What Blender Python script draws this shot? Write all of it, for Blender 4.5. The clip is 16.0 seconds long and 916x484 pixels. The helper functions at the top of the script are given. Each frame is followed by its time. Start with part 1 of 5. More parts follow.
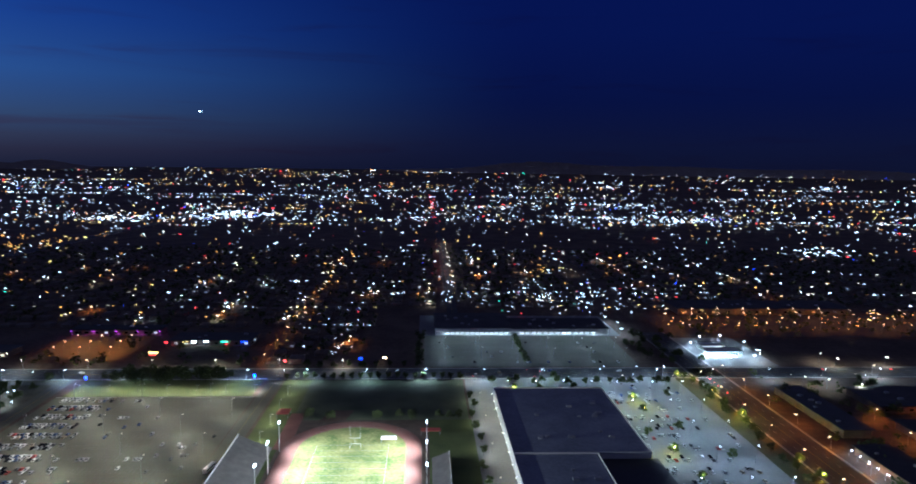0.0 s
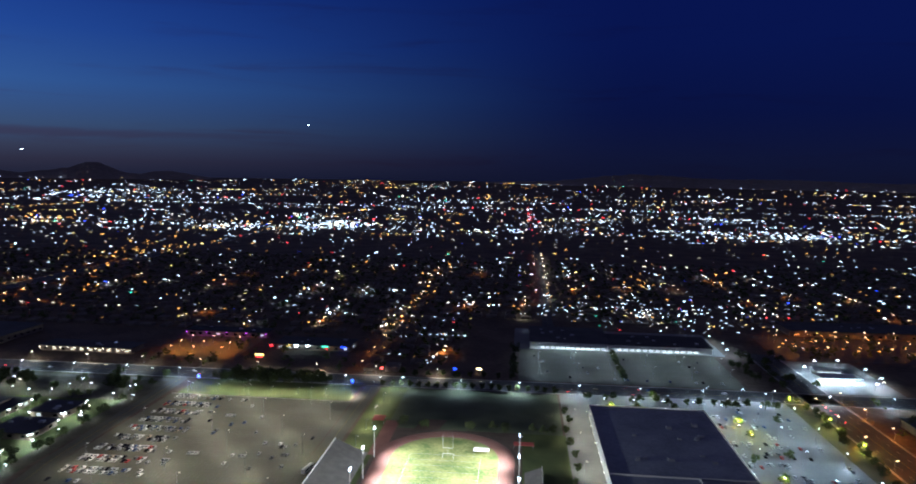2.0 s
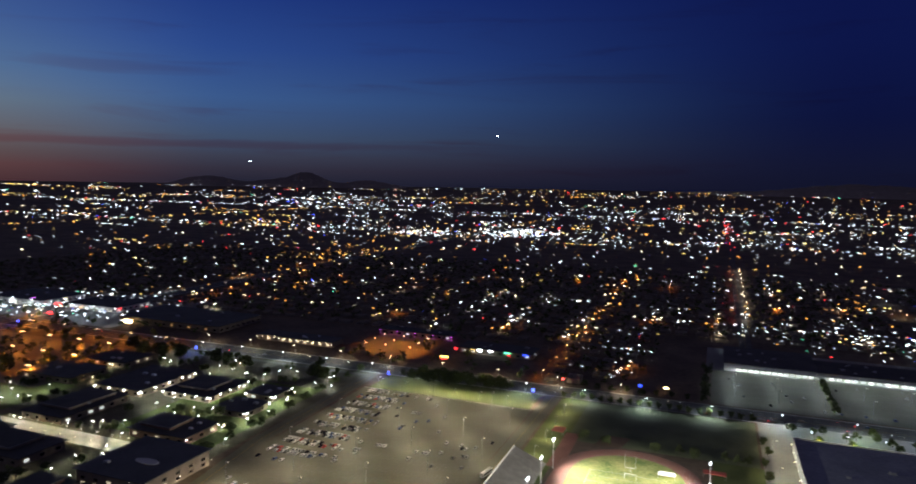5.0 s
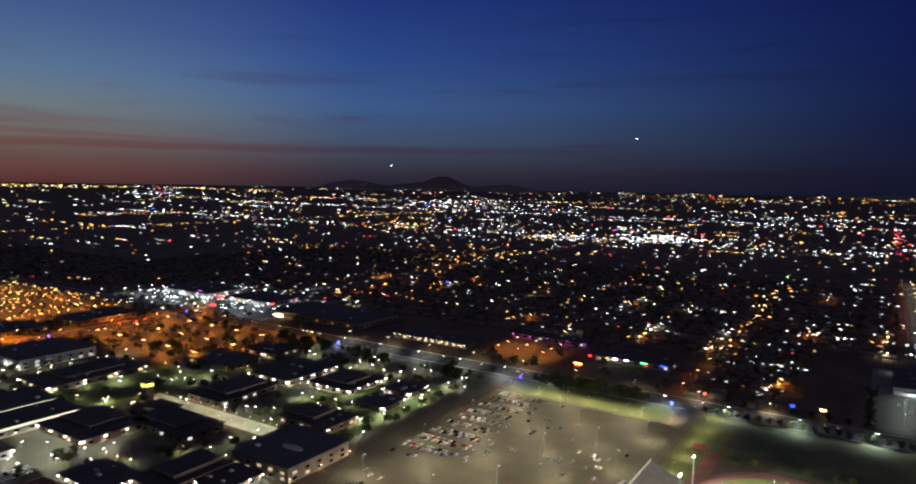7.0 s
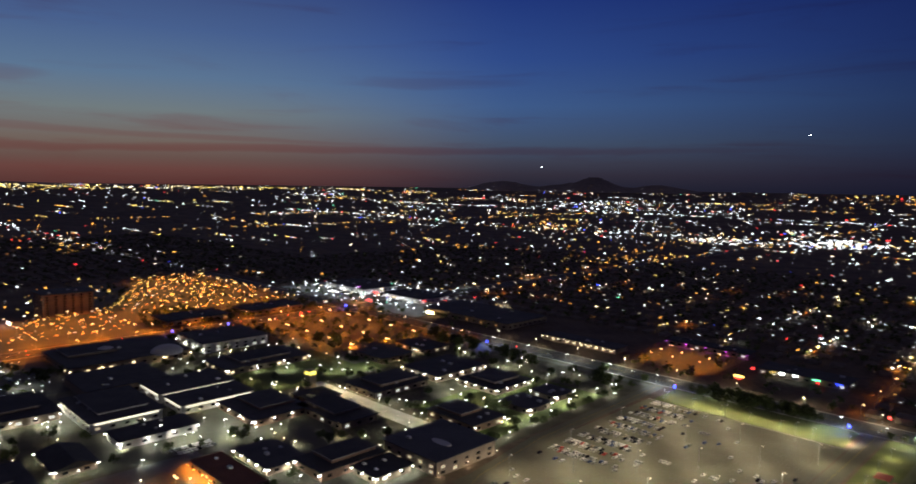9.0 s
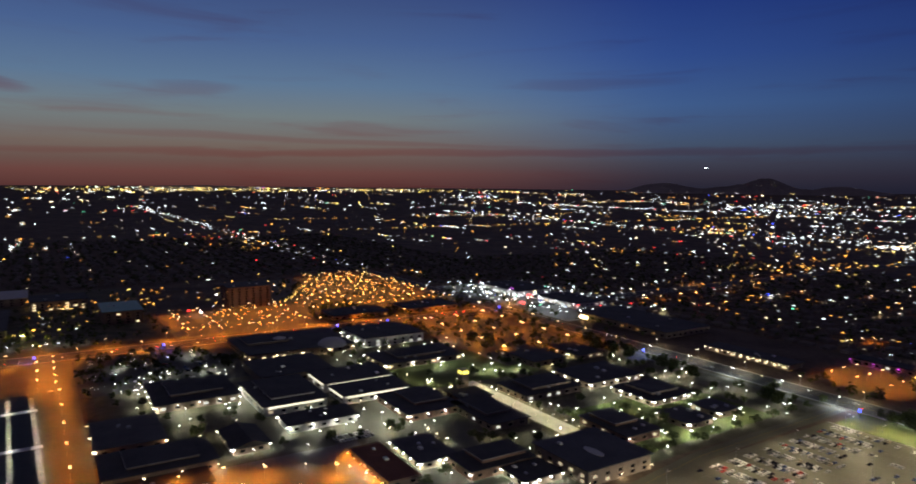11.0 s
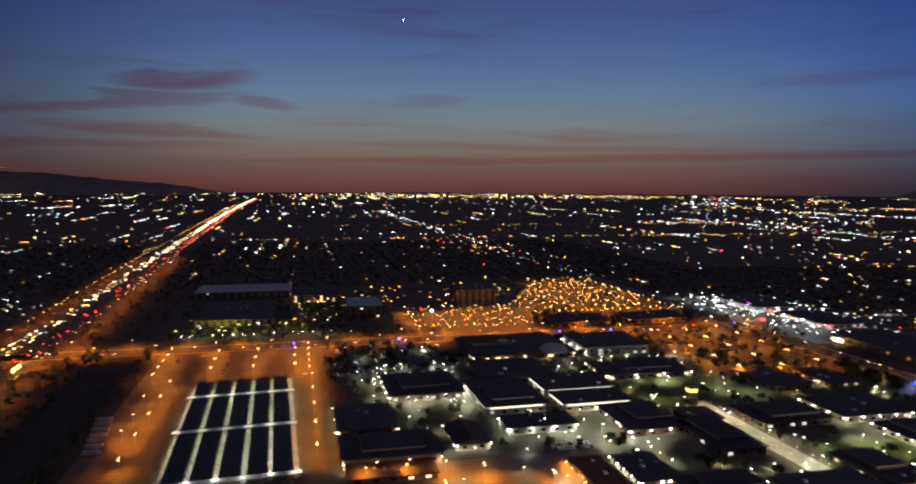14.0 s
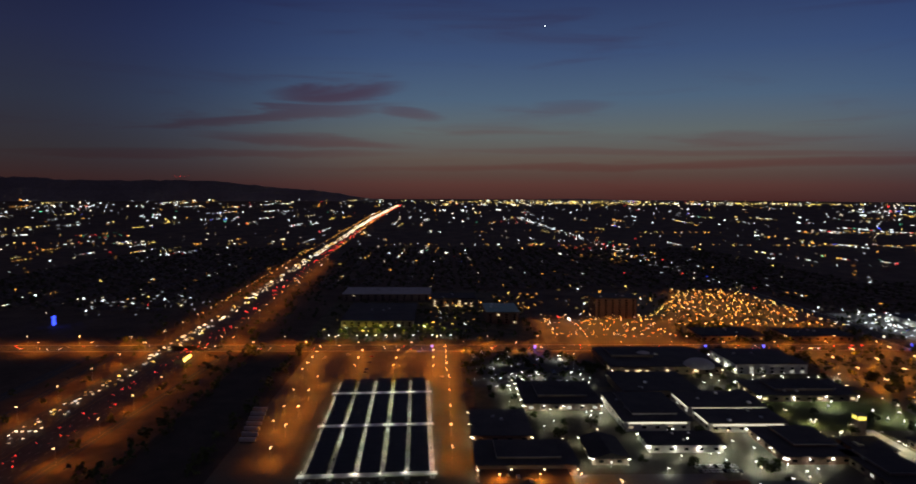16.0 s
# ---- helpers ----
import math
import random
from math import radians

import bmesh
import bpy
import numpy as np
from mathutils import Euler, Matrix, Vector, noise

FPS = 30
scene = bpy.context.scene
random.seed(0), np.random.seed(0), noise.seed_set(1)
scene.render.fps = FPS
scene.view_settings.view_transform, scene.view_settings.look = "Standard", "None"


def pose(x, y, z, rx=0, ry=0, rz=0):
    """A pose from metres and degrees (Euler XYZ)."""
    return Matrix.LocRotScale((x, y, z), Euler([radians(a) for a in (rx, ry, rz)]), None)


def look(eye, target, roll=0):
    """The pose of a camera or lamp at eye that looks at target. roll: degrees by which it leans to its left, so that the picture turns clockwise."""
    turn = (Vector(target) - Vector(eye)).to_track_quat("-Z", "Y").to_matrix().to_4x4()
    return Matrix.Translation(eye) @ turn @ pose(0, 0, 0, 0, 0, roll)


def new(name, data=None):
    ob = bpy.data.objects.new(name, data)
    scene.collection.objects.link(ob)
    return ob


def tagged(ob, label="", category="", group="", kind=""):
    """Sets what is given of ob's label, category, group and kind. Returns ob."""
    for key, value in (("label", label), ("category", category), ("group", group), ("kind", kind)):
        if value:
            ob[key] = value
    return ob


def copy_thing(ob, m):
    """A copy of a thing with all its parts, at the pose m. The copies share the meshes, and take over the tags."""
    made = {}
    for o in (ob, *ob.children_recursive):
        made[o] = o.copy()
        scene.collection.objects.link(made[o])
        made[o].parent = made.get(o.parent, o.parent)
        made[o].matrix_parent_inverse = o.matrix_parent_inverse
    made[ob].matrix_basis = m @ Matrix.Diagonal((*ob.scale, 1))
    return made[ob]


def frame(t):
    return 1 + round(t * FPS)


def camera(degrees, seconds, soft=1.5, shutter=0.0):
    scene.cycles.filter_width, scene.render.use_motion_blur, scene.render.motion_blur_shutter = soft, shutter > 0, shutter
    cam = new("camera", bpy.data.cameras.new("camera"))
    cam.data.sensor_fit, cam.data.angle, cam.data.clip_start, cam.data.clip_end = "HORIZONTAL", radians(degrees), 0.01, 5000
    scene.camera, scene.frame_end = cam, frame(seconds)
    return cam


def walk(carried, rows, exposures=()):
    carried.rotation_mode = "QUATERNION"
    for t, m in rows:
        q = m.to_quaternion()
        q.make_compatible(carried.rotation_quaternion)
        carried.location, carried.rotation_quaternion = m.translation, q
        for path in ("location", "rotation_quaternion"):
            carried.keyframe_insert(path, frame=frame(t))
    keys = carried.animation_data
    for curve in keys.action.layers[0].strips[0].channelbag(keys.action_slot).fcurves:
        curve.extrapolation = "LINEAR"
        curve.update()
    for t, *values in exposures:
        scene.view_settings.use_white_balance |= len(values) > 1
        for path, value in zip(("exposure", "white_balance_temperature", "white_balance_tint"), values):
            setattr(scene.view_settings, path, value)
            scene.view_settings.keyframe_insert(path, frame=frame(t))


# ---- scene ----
cam = camera(68.0, 16.0, soft=1.8, shutter=0.7)
PATH = [
    (0, (-0.00, -0.00, 191.07), (4.838, 99.230, 179.676), 0.75),
    (0.5, (0.13, 0.31, 190.94), (1.453, 99.699, 179.994), 0.88),
    (1, (0.24, 0.68, 190.78), (-1.827, 100.096, 180.191), 0.93),
    (1.5, (0.29, 1.23, 190.60), (-5.191, 100.567, 180.477), 0.93),
    (2, (0.26, 1.88, 190.29), (-9.143, 100.956, 180.490), 0.95),
    (2.5, (0.18, 2.59, 189.90), (-13.392, 101.199, 180.288), 1.04),
    (3, (0.08, 3.34, 189.52), (-17.871, 101.257, 180.058), 1.00),
    (3.5, (0.00, 4.13, 189.22), (-22.568, 101.104, 179.869), 0.98),
    (4, (-0.10, 4.96, 189.12), (-27.040, 100.822, 179.936), 0.98),
    (6.5, (-1.28, 7.69, 188.19), (-50.246, 94.455, 179.587), 1.08),
    (7, (-1.64, 8.13, 188.10), (-54.942, 92.297, 179.497), 1.04),
    (7.5, (-1.99, 8.54, 187.92), (-59.615, 89.815, 179.295), 1.00),
    (8, (-2.39, 8.97, 187.81), (-64.283, 87.041, 179.148), 0.93),
    (8.5, (-2.91, 9.37, 187.73), (-69.119, 83.809, 178.994), 0.91),
    (9, (-3.51, 9.71, 187.62), (-73.844, 80.251, 178.835), 0.83),
    (11.5, (-7.23, 13.37, 186.78), (-94.464, 61.500, 178.186), 0.51),
    (12, (-8.01, 13.94, 186.62), (-97.769, 57.200, 178.126), 0.46),
    (12.5, (-8.79, 14.45, 186.44), (-100.812, 52.677, 178.061), 0.43),
    (13, (-9.51, 14.88, 186.26), (-103.491, 48.035, 178.022), 0.36),
    (13.5, (-10.21, 15.24, 186.13), (-105.869, 43.241, 178.034), 0.34),
    (14, (-10.90, 15.57, 186.04), (-107.946, 38.352, 178.072), 0.32),
    (14.5, (-11.71, 15.85, 185.98), (-109.855, 33.343, 178.171), 0.25),
    (15, (-12.57, 16.10, 185.87), (-111.527, 28.279, 178.234), 0.22),
    (15.5, (-13.31, 16.40, 185.69), (-112.775, 23.642, 178.315), 0.24),
    (16, (-14.00, 16.71, 185.49), (-113.713, 19.409, 178.411), 0.26),
]
EXPOSURES = [(0, -0.1, 4950, 10), (4, 0.0, 6000, 10), (7.5, 0.0, 6750, 10), (9, 0.04, 6800, 10), (13, 0.12, 6950, 10), (14.9, 0.18, 7050, 10), (15.5, 0.04, 7050, 10), (16, -0.5, 7050, 10)]
walk(cam, [(t, look(eye, target, roll)) for t, eye, target, roll in PATH], EXPOSURES)

# world, exposure ------------------------------------------------------------
EYE_X, EYE_Y, EYE_Z = -7.0, 8.0, 188.0


def make_sky():
    w = bpy.data.worlds.new("dusk_sky")
    scene.world = w
    w.use_nodes = True
    nt = w.node_tree
    nt.nodes.clear()
    N, K = nt.nodes.new, nt.links.new
    out, bg = N("ShaderNodeOutputWorld"), N("ShaderNodeBackground")
    tc, sep = N("ShaderNodeTexCoord"), N("ShaderNodeSeparateXYZ")
    K(tc.outputs["Generated"], sep.inputs[0])

    def ramp(stops):
        r = N("ShaderNodeValToRGB")
        els = r.color_ramp.elements
        while len(els) < len(stops):
            els.new(0.5)
        for e, (p, c) in zip(els, stops):
            e.position, e.color = p, (*c, 1)
        return r
    up = N("ShaderNodeMapRange")
    up.inputs["From Min"].default_value, up.inputs["From Max"].default_value = -0.02, 0.48
    K(sep.outputs["Z"], up.inputs["Value"])
    west = ramp(SKY_WEST)
    middle = ramp(SKY_MIDDLE)
    east = ramp(SKY_EAST)
    south = ramp(SKY_SOUTH)
    for r in (west, middle, east, south):
        K(up.outputs[0], r.inputs[0])
    # how far round towards the sunset, from the flattened direction
    flat = N("ShaderNodeVectorMath")
    flat.operation = "MULTIPLY"
    flat.inputs[1].default_value = (1, 1, 0)
    K(tc.outputs["Generated"], flat.inputs[0])
    nrm = N("ShaderNodeVectorMath")
    nrm.operation = "NORMALIZE"
    K(flat.outputs[0], nrm.inputs[0])
    dot = N("ShaderNodeVectorMath")
    dot.operation = "DOT_PRODUCT"
    dot.inputs[1].default_value = (-0.985, 0.174, 0)
    K(nrm.outputs[0], dot.inputs[0])
    f1, f2 = N("ShaderNodeMapRange"), N("ShaderNodeMapRange")
    for f, a, b in ((f1, 0.0, 1.1), (f2, 0.76, 1.0)):
        f.interpolation_type = "SMOOTHSTEP"
        f.inputs["From Min"].default_value, f.inputs["From Max"].default_value = a, b
        K(dot.outputs["Value"], f.inputs["Value"])
    m1, m2 = N("ShaderNodeMix"), N("ShaderNodeMix")
    for m in (m1, m2):
        m.data_type = "RGBA"
    K(f1.outputs[0], m1.inputs[0])
    K(east.outputs[0], m1.inputs[6])
    K(middle.outputs[0], m1.inputs[7])
    K(f2.outputs[0], m2.inputs[0])
    K(m1.outputs[2], m2.inputs[6])
    K(west.outputs[0], m2.inputs[7])
    sd = N("ShaderNodeSeparateXYZ")
    K(nrm.outputs[0], sd.inputs[0])
    f3, m3 = N("ShaderNodeMapRange"), N("ShaderNodeMix")
    f3.interpolation_type, m3.data_type = "SMOOTHSTEP", "RGBA"
    f3.inputs["From Min"].default_value, f3.inputs["From Max"].default_value = 0.0, -0.55
    K(sd.outputs["Y"], f3.inputs["Value"])
    K(f3.outputs[0], m3.inputs[0])
    K(m2.outputs[2], m3.inputs[6])
    K(south.outputs[0], m3.inputs[7])
    m2 = m3
    # thin streaks of cloud, flattened, and one darker bank low in the west
    sq = N("ShaderNodeMapping")
    sq.inputs["Scale"].default_value = (2.2, 2.2, 22.0)
    sq.inputs["Location"].default_value = (0.35, 0.1, 0.4)
    K(tc.outputs["Generated"], sq.inputs[0])
    nz = N("ShaderNodeTexNoise")
    nz.inputs["Scale"].default_value, nz.inputs["Detail"].default_value = 1.6, 6.0
    nz.inputs["Roughness"].default_value, nz.inputs["Distortion"].default_value = 0.55, 0.6
    K(sq.outputs[0], nz.inputs["Vector"])
    cl = N("ShaderNodeMapRange")
    cl.interpolation_type = "SMOOTHSTEP"
    cl.inputs["From Min"].default_value, cl.inputs["From Max"].default_value = 0.52, 0.86
    K(nz.outputs[0], cl.inputs["Value"])
    low = ramp([(0.0, (0.25,) * 3), (0.12, (0.8,) * 3), (0.5, (0.55,) * 3), (0.8, (0.1,) * 3)])
    K(up.outputs[0], low.inputs[0])
    amt = N("ShaderNodeMath")
    amt.operation = "MULTIPLY"
    K(cl.outputs[0], amt.inputs[0])
    K(low.outputs[0], amt.inputs[1])
    mc = N("ShaderNodeMix")
    mc.data_type, mc.blend_type = "RGBA", "MULTIPLY"
    mc.inputs[7].default_value = (0.95, 0.42, 0.44, 1)
    # direction round the horizon and height above it, in degrees, with frayed edges
    az, hi, fr = N("ShaderNodeMath"), N("ShaderNodeMath"), N("ShaderNodeMapRange")
    az.operation, hi.operation = "ARCTAN2", "ARCSINE"
    K(sep.outputs["X"], az.inputs[0])
    K(sep.outputs["Y"], az.inputs[1])
    K(sep.outputs["Z"], hi.inputs[0])
    fr.inputs["From Min"].default_value, fr.inputs["From Max"].default_value = 0.3, 0.7
    fr.inputs["To Min"].default_value, fr.inputs["To Max"].default_value = -0.5, 0.5
    K(nz.outputs[0], fr.inputs["Value"])
    total = amt.outputs[0]

    def calc(op, a, b):
        m = N("ShaderNodeMath")
        m.operation = op
        for i, v in enumerate((a, b)):
            if isinstance(v, (int, float)):
                m.inputs[i].default_value = v
            else:
                K(v, m.inputs[i])
        return m.outputs[0]
    for a0, wide, e0, high, slope, fray, dark in CLOUDS:
        da = calc("SUBTRACT", az.outputs[0], radians(a0))
        de = calc("SUBTRACT", calc("SUBTRACT", hi.outputs[0], radians(e0)), calc("MULTIPLY", da, slope))
        qa = calc("POWER", calc("ABSOLUTE", calc("DIVIDE", da, radians(wide)), 0), 2.0)
        qe = calc("POWER", calc("ABSOLUTE", calc("ADD", calc("DIVIDE", de, radians(high)), calc("MULTIPLY", fr.outputs[0], fray)), 0), 2.0)
        bump = N("ShaderNodeMapRange")
        bump.interpolation_type = "SMOOTHSTEP"
        bump.inputs["From Min"].default_value, bump.inputs["From Max"].default_value = 1.3, 0.0
        bump.inputs["To Min"].default_value, bump.inputs["To Max"].default_value = 0.0, dark
        K(calc("ADD", qa, qe), bump.inputs["Value"])
        total = calc("MAXIMUM", total, bump.outputs[0])
    K(total, mc.inputs[0])
    K(m2.outputs[2], mc.inputs[6])
    K(mc.outputs[2], bg.inputs[0])
    bg.inputs[1].default_value = 1.0
    K(bg.outputs[0], out.inputs[0])


# clouds: direction and half breadth, height and half depth (degrees), slope, fraying, density
CLOUDS = [(-58, 44, 2.45, 0.42, 0.012, 1.2, 0.55), (-70, 22, 3.3, 0.30, -0.02, 1.4, 0.35), (-98.5, 5.6, 8.3, 1.15, 0.10, 1.6, 0.95), (-104, 11, 6.0, 0.7, 0.12, 2.2, 0.7),
          (-101, 9, 4.2, 0.5, -0.03, 1.8, 0.6), (-92.5, 3.0, 6.6, 0.5, -0.1, 1.6, 0.6), (-79, 3.5, 7.2, 0.5, 0.0, 1.6, 0.35), (-108, 16, 3.0, 0.4, 0.02, 1.6, 0.45), (-47, 8, 8.2, 0.7, 0.02, 1.8, 0.35)]
# linear colours from the skyline (0) up to about 29 degrees (1)
SKY_WEST = [(0.02, (0.0866, 0.0333, 0.0320)), (0.065, (0.1362, 0.0549, 0.0500)), (0.095, (0.1320, 0.0804, 0.0720)), (0.14, (0.1575, 0.1248, 0.1127)),
            (0.22, (0.1550, 0.1950, 0.2150)), (0.31, (0.1000, 0.1750, 0.2950)), (0.43, (0.0600, 0.1150, 0.2750)), (0.58, (0.0360, 0.0640, 0.1900)), (1.0, (0.0460, 0.0400, 0.0560))]
SKY_MIDDLE = [(0.03, (0.0216, 0.0216, 0.0378)), (0.065, (0.0396, 0.0342, 0.0522)), (0.10, (0.0540, 0.0576, 0.0882)), (0.155, (0.0633, 0.0988, 0.1744)),
              (0.26, (0.0547, 0.1256, 0.3121)), (0.39, (0.0308, 0.0820, 0.3029)), (0.56, (0.0145, 0.0418, 0.2249)), (1.0, (0.040, 0.037, 0.063))]
SKY_EAST = [(0.0, (0.0060, 0.0068, 0.0193)), (0.10, (0.0060, 0.0076, 0.0299)), (0.22, (0.0040, 0.0065, 0.0423)), (0.40, (0.0040, 0.0078, 0.0620)),
            (0.60, (0.0040, 0.0078, 0.0695)), (1.0, (0.040, 0.037, 0.063))]
SKY_SOUTH = [(0.03, (0.040, 0.018, 0.022)), (0.08, (0.055, 0.026, 0.028)), (0.15, (0.046, 0.040, 0.050)), (0.28, (0.036, 0.044, 0.080)),
             (0.45, (0.024, 0.032, 0.090)), (0.6, (0.014, 0.020, 0.070)), (1.0, (0.040, 0.037, 0.063))]
make_sky()


# materials ---------------------------------------------------------------------
def surface(name, c1, c2, scale=1.0, rough=0.85, metal=0.0, fine=12.0, bump=0.0, per_object=0.0, detail_scale=None):
    """Two colours mixed by noise at a large and a fine scale."""
    m = bpy.data.materials.new(name)
    m.use_nodes = True
    nt = m.node_tree
    N, K = nt.nodes.new, nt.links.new
    b = nt.nodes["Principled BSDF"]
    b.inputs["Roughness"].default_value, b.inputs["Metallic"].default_value = rough, metal
    g = N("ShaderNodeNewGeometry")
    n1, n2 = N("ShaderNodeTexNoise"), N("ShaderNodeTexNoise")
    n1.inputs["Scale"].default_value, n1.inputs["Detail"].default_value = scale, 4.0
    n2.inputs["Scale"].default_value, n2.inputs["Detail"].default_value = detail_scale or scale * fine, 3.0
    for n in (n1, n2):
        K(g.outputs["Position"], n.inputs["Vector"])
    mx = N("ShaderNodeMath")
    mx.operation = "MULTIPLY_ADD"
    mx.inputs[1].default_value = 0.6
    K(n1.outputs[0], mx.inputs[0])
    h = N("ShaderNodeMath")
    h.operation = "MULTIPLY"
    h.inputs[1].default_value = 0.4
    K(n2.outputs[0], h.inputs[0])
    K(h.outputs[0], mx.inputs[2])
    r = N("ShaderNodeMapRange")
    r.inputs["From Min"].default_value, r.inputs["From Max"].default_value = 0.36, 0.64
    K(mx.outputs[0], r.inputs["Value"])
    c = N("ShaderNodeMix")
    c.data_type = "RGBA"
    c.inputs[6].default_value, c.inputs[7].default_value = (*c1, 1), (*c2, 1)
    K(r.outputs[0], c.inputs[0])
    last = c.outputs[2]
    if per_object:
        oi = N("ShaderNodeObjectInfo")
        v = N("ShaderNodeMapRange")
        v.inputs["To Min"].default_value, v.inputs["To Max"].default_value = 1 - per_object, 1 + per_object
        K(oi.outputs["Random"], v.inputs["Value"])
        s = N("ShaderNodeVectorMath")
        s.operation = "SCALE"
        K(last, s.inputs[0])
        K(v.outputs[0], s.inputs["Scale"])
        last = s.outputs[0]
    K(last, b.inputs["Base Color"])
    if bump:
        bp = N("ShaderNodeBump")
        bp.inputs["Strength"].default_value, bp.inputs["Distance"].default_value = bump, 0.3
        K(mx.outputs[0], bp.inputs["Height"])
        K(bp.outputs[0], b.inputs["Normal"])
    return m


def glow(name, col, strength, sampled=False, spread=0.0):
    """A lamp's own light; spread varies it from lamp to lamp of one mesh."""
    m = bpy.data.materials.new(name)
    m.use_nodes = True
    nt = m.node_tree
    b = nt.nodes["Principled BSDF"]
    b.inputs["Base Color"].default_value = (*[min(1, 0.3 + 0.5 * v) for v in col], 1)
    b.inputs["Emission Color"].default_value = (*col, 1)
    b.inputs["Emission Strength"].default_value = strength
    if spread:
        g = nt.nodes.new("ShaderNodeNewGeometry")
        p = nt.nodes.new("ShaderNodeMath")
        p.operation = "POWER"
        p.inputs[1].default_value = 2.2
        r = nt.nodes.new("ShaderNodeMapRange")
        r.inputs["To Min"].default_value, r.inputs["To Max"].default_value = strength * (1 - spread), strength * (1 + 2 * spread)
        nt.links.new(g.outputs["Random Per Island"], p.inputs[0])
        nt.links.new(p.outputs[0], r.inputs["Value"])
        nt.links.new(r.outputs[0], b.inputs["Emission Strength"])
    m.cycles.emission_sampling = "AUTO" if sampled else "NONE"
    return m


M = {}
M["ground"] = surface("city_ground", (0.068, 0.048, 0.033), (0.155, 0.112, 0.078), 0.02, 0.95, fine=9)
M["asphalt"] = surface("asphalt", (0.052, 0.052, 0.054), (0.090, 0.088, 0.085), 0.05, 0.8, fine=14)
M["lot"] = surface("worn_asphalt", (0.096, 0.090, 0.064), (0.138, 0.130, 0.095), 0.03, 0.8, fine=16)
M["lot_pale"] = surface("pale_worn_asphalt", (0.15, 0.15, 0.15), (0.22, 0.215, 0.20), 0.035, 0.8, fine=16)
M["concrete"] = surface("concrete", (0.25, 0.24, 0.22), (0.36, 0.35, 0.32), 0.12, 0.85)
M["paint"] = surface("road_paint", (0.20, 0.20, 0.19), (0.42, 0.41, 0.39), 0.7, 0.7)
M["yellow_paint"] = surface("yellow_road_paint", (0.20, 0.15, 0.04), (0.32, 0.24, 0.06), 0.7, 0.7)
M["grass"] = surface("grass", (0.060, 0.085, 0.018), (0.120, 0.140, 0.036), 0.06, 0.95, fine=18)
M["dry_grass"] = surface("dry_grass", (0.06, 0.06, 0.022), (0.12, 0.11, 0.045), 0.05, 0.95, fine=18)
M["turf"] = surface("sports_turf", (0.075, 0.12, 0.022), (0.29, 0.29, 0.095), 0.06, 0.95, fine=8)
M["dirt"] = surface("bare_dirt", (0.10, 0.065, 0.040), (0.17, 0.115, 0.075), 0.08, 0.95)
M["planting"] = surface("planted_ground", (0.065, 0.066, 0.036), (0.150, 0.130, 0.085), 0.06, 0.95, fine=10)
M["pale_grass"] = surface("mown_grass", (0.085, 0.105, 0.050), (0.150, 0.165, 0.085), 0.05, 0.95, fine=18)
M["roof_slate"] = surface("dark_slate_roof", (0.060, 0.062, 0.068), (0.10, 0.10, 0.108), 0.05, 0.8)
M["roof_green"] = surface("green_glass_roof", (0.05, 0.16, 0.12), (0.10, 0.26, 0.20), 0.2, 0.4)
# darker than the bare dirt: the bank's lack of light, put into its colour
M["unlit_dirt"] = surface("unlit_bank_soil", (0.045, 0.038, 0.030), (0.085, 0.070, 0.054), 0.05, 0.95)
M["track"] = surface("running_track", (0.20, 0.088, 0.066), (0.27, 0.122, 0.092), 0.08, 0.9)
M["roof"] = surface("dark_roof_felt", (0.045, 0.045, 0.048), (0.085, 0.082, 0.082), 0.06, 0.85, per_object=0.25)
M["roof_grey"] = surface("grey_roof_sheet", (0.20, 0.22, 0.26), (0.34, 0.36, 0.41), 0.04, 0.75, per_object=0.1)
M["roof_pale"] = surface("pale_roof_sheet", (0.42, 0.43, 0.43), (0.58, 0.58, 0.57), 0.08, 0.7)
M["roof_red"] = surface("rust_roof", (0.17, 0.060, 0.032), (0.25, 0.095, 0.050), 0.1, 0.85)
M["stucco"] = surface("tan_stucco", (0.22, 0.17, 0.125), (0.33, 0.26, 0.20), 0.2, 0.9, per_object=0.15)
M["brick"] = surface("brown_masonry", (0.20, 0.12, 0.085), (0.29, 0.18, 0.13), 0.4, 0.9, per_object=0.15)
M["white_wall"] = surface("white_wall", (0.58, 0.57, 0.53), (0.74, 0.72, 0.68), 0.2, 0.85)
M["panel"] = surface("solar_glass", (0.006, 0.007, 0.010), (0.012, 0.013, 0.018), 0.1, 0.6)
M["steel"] = surface("galvanised_steel", (0.32, 0.33, 0.34), (0.46, 0.47, 0.48), 0.8, 0.45, 0.7)
M["dark_metal"] = surface("dark_metal", (0.025, 0.025, 0.027), (0.05, 0.05, 0.052), 0.8, 0.5, 0.3)
M["bark"] = surface("bark", (0.05, 0.035, 0.022), (0.10, 0.07, 0.045), 2.0, 0.95)
M["leaf"] = surface("foliage", (0.035, 0.055, 0.016), (0.10, 0.12, 0.035), 0.5, 0.8, per_object=0.3)
M["house"] = surface("house_walls", (0.16, 0.13, 0.10), (0.34, 0.30, 0.25), 0.03, 0.9)
M["house_roof"] = surface("house_roofs", (0.09, 0.075, 0.065), (0.20, 0.17, 0.145), 0.03, 0.9)
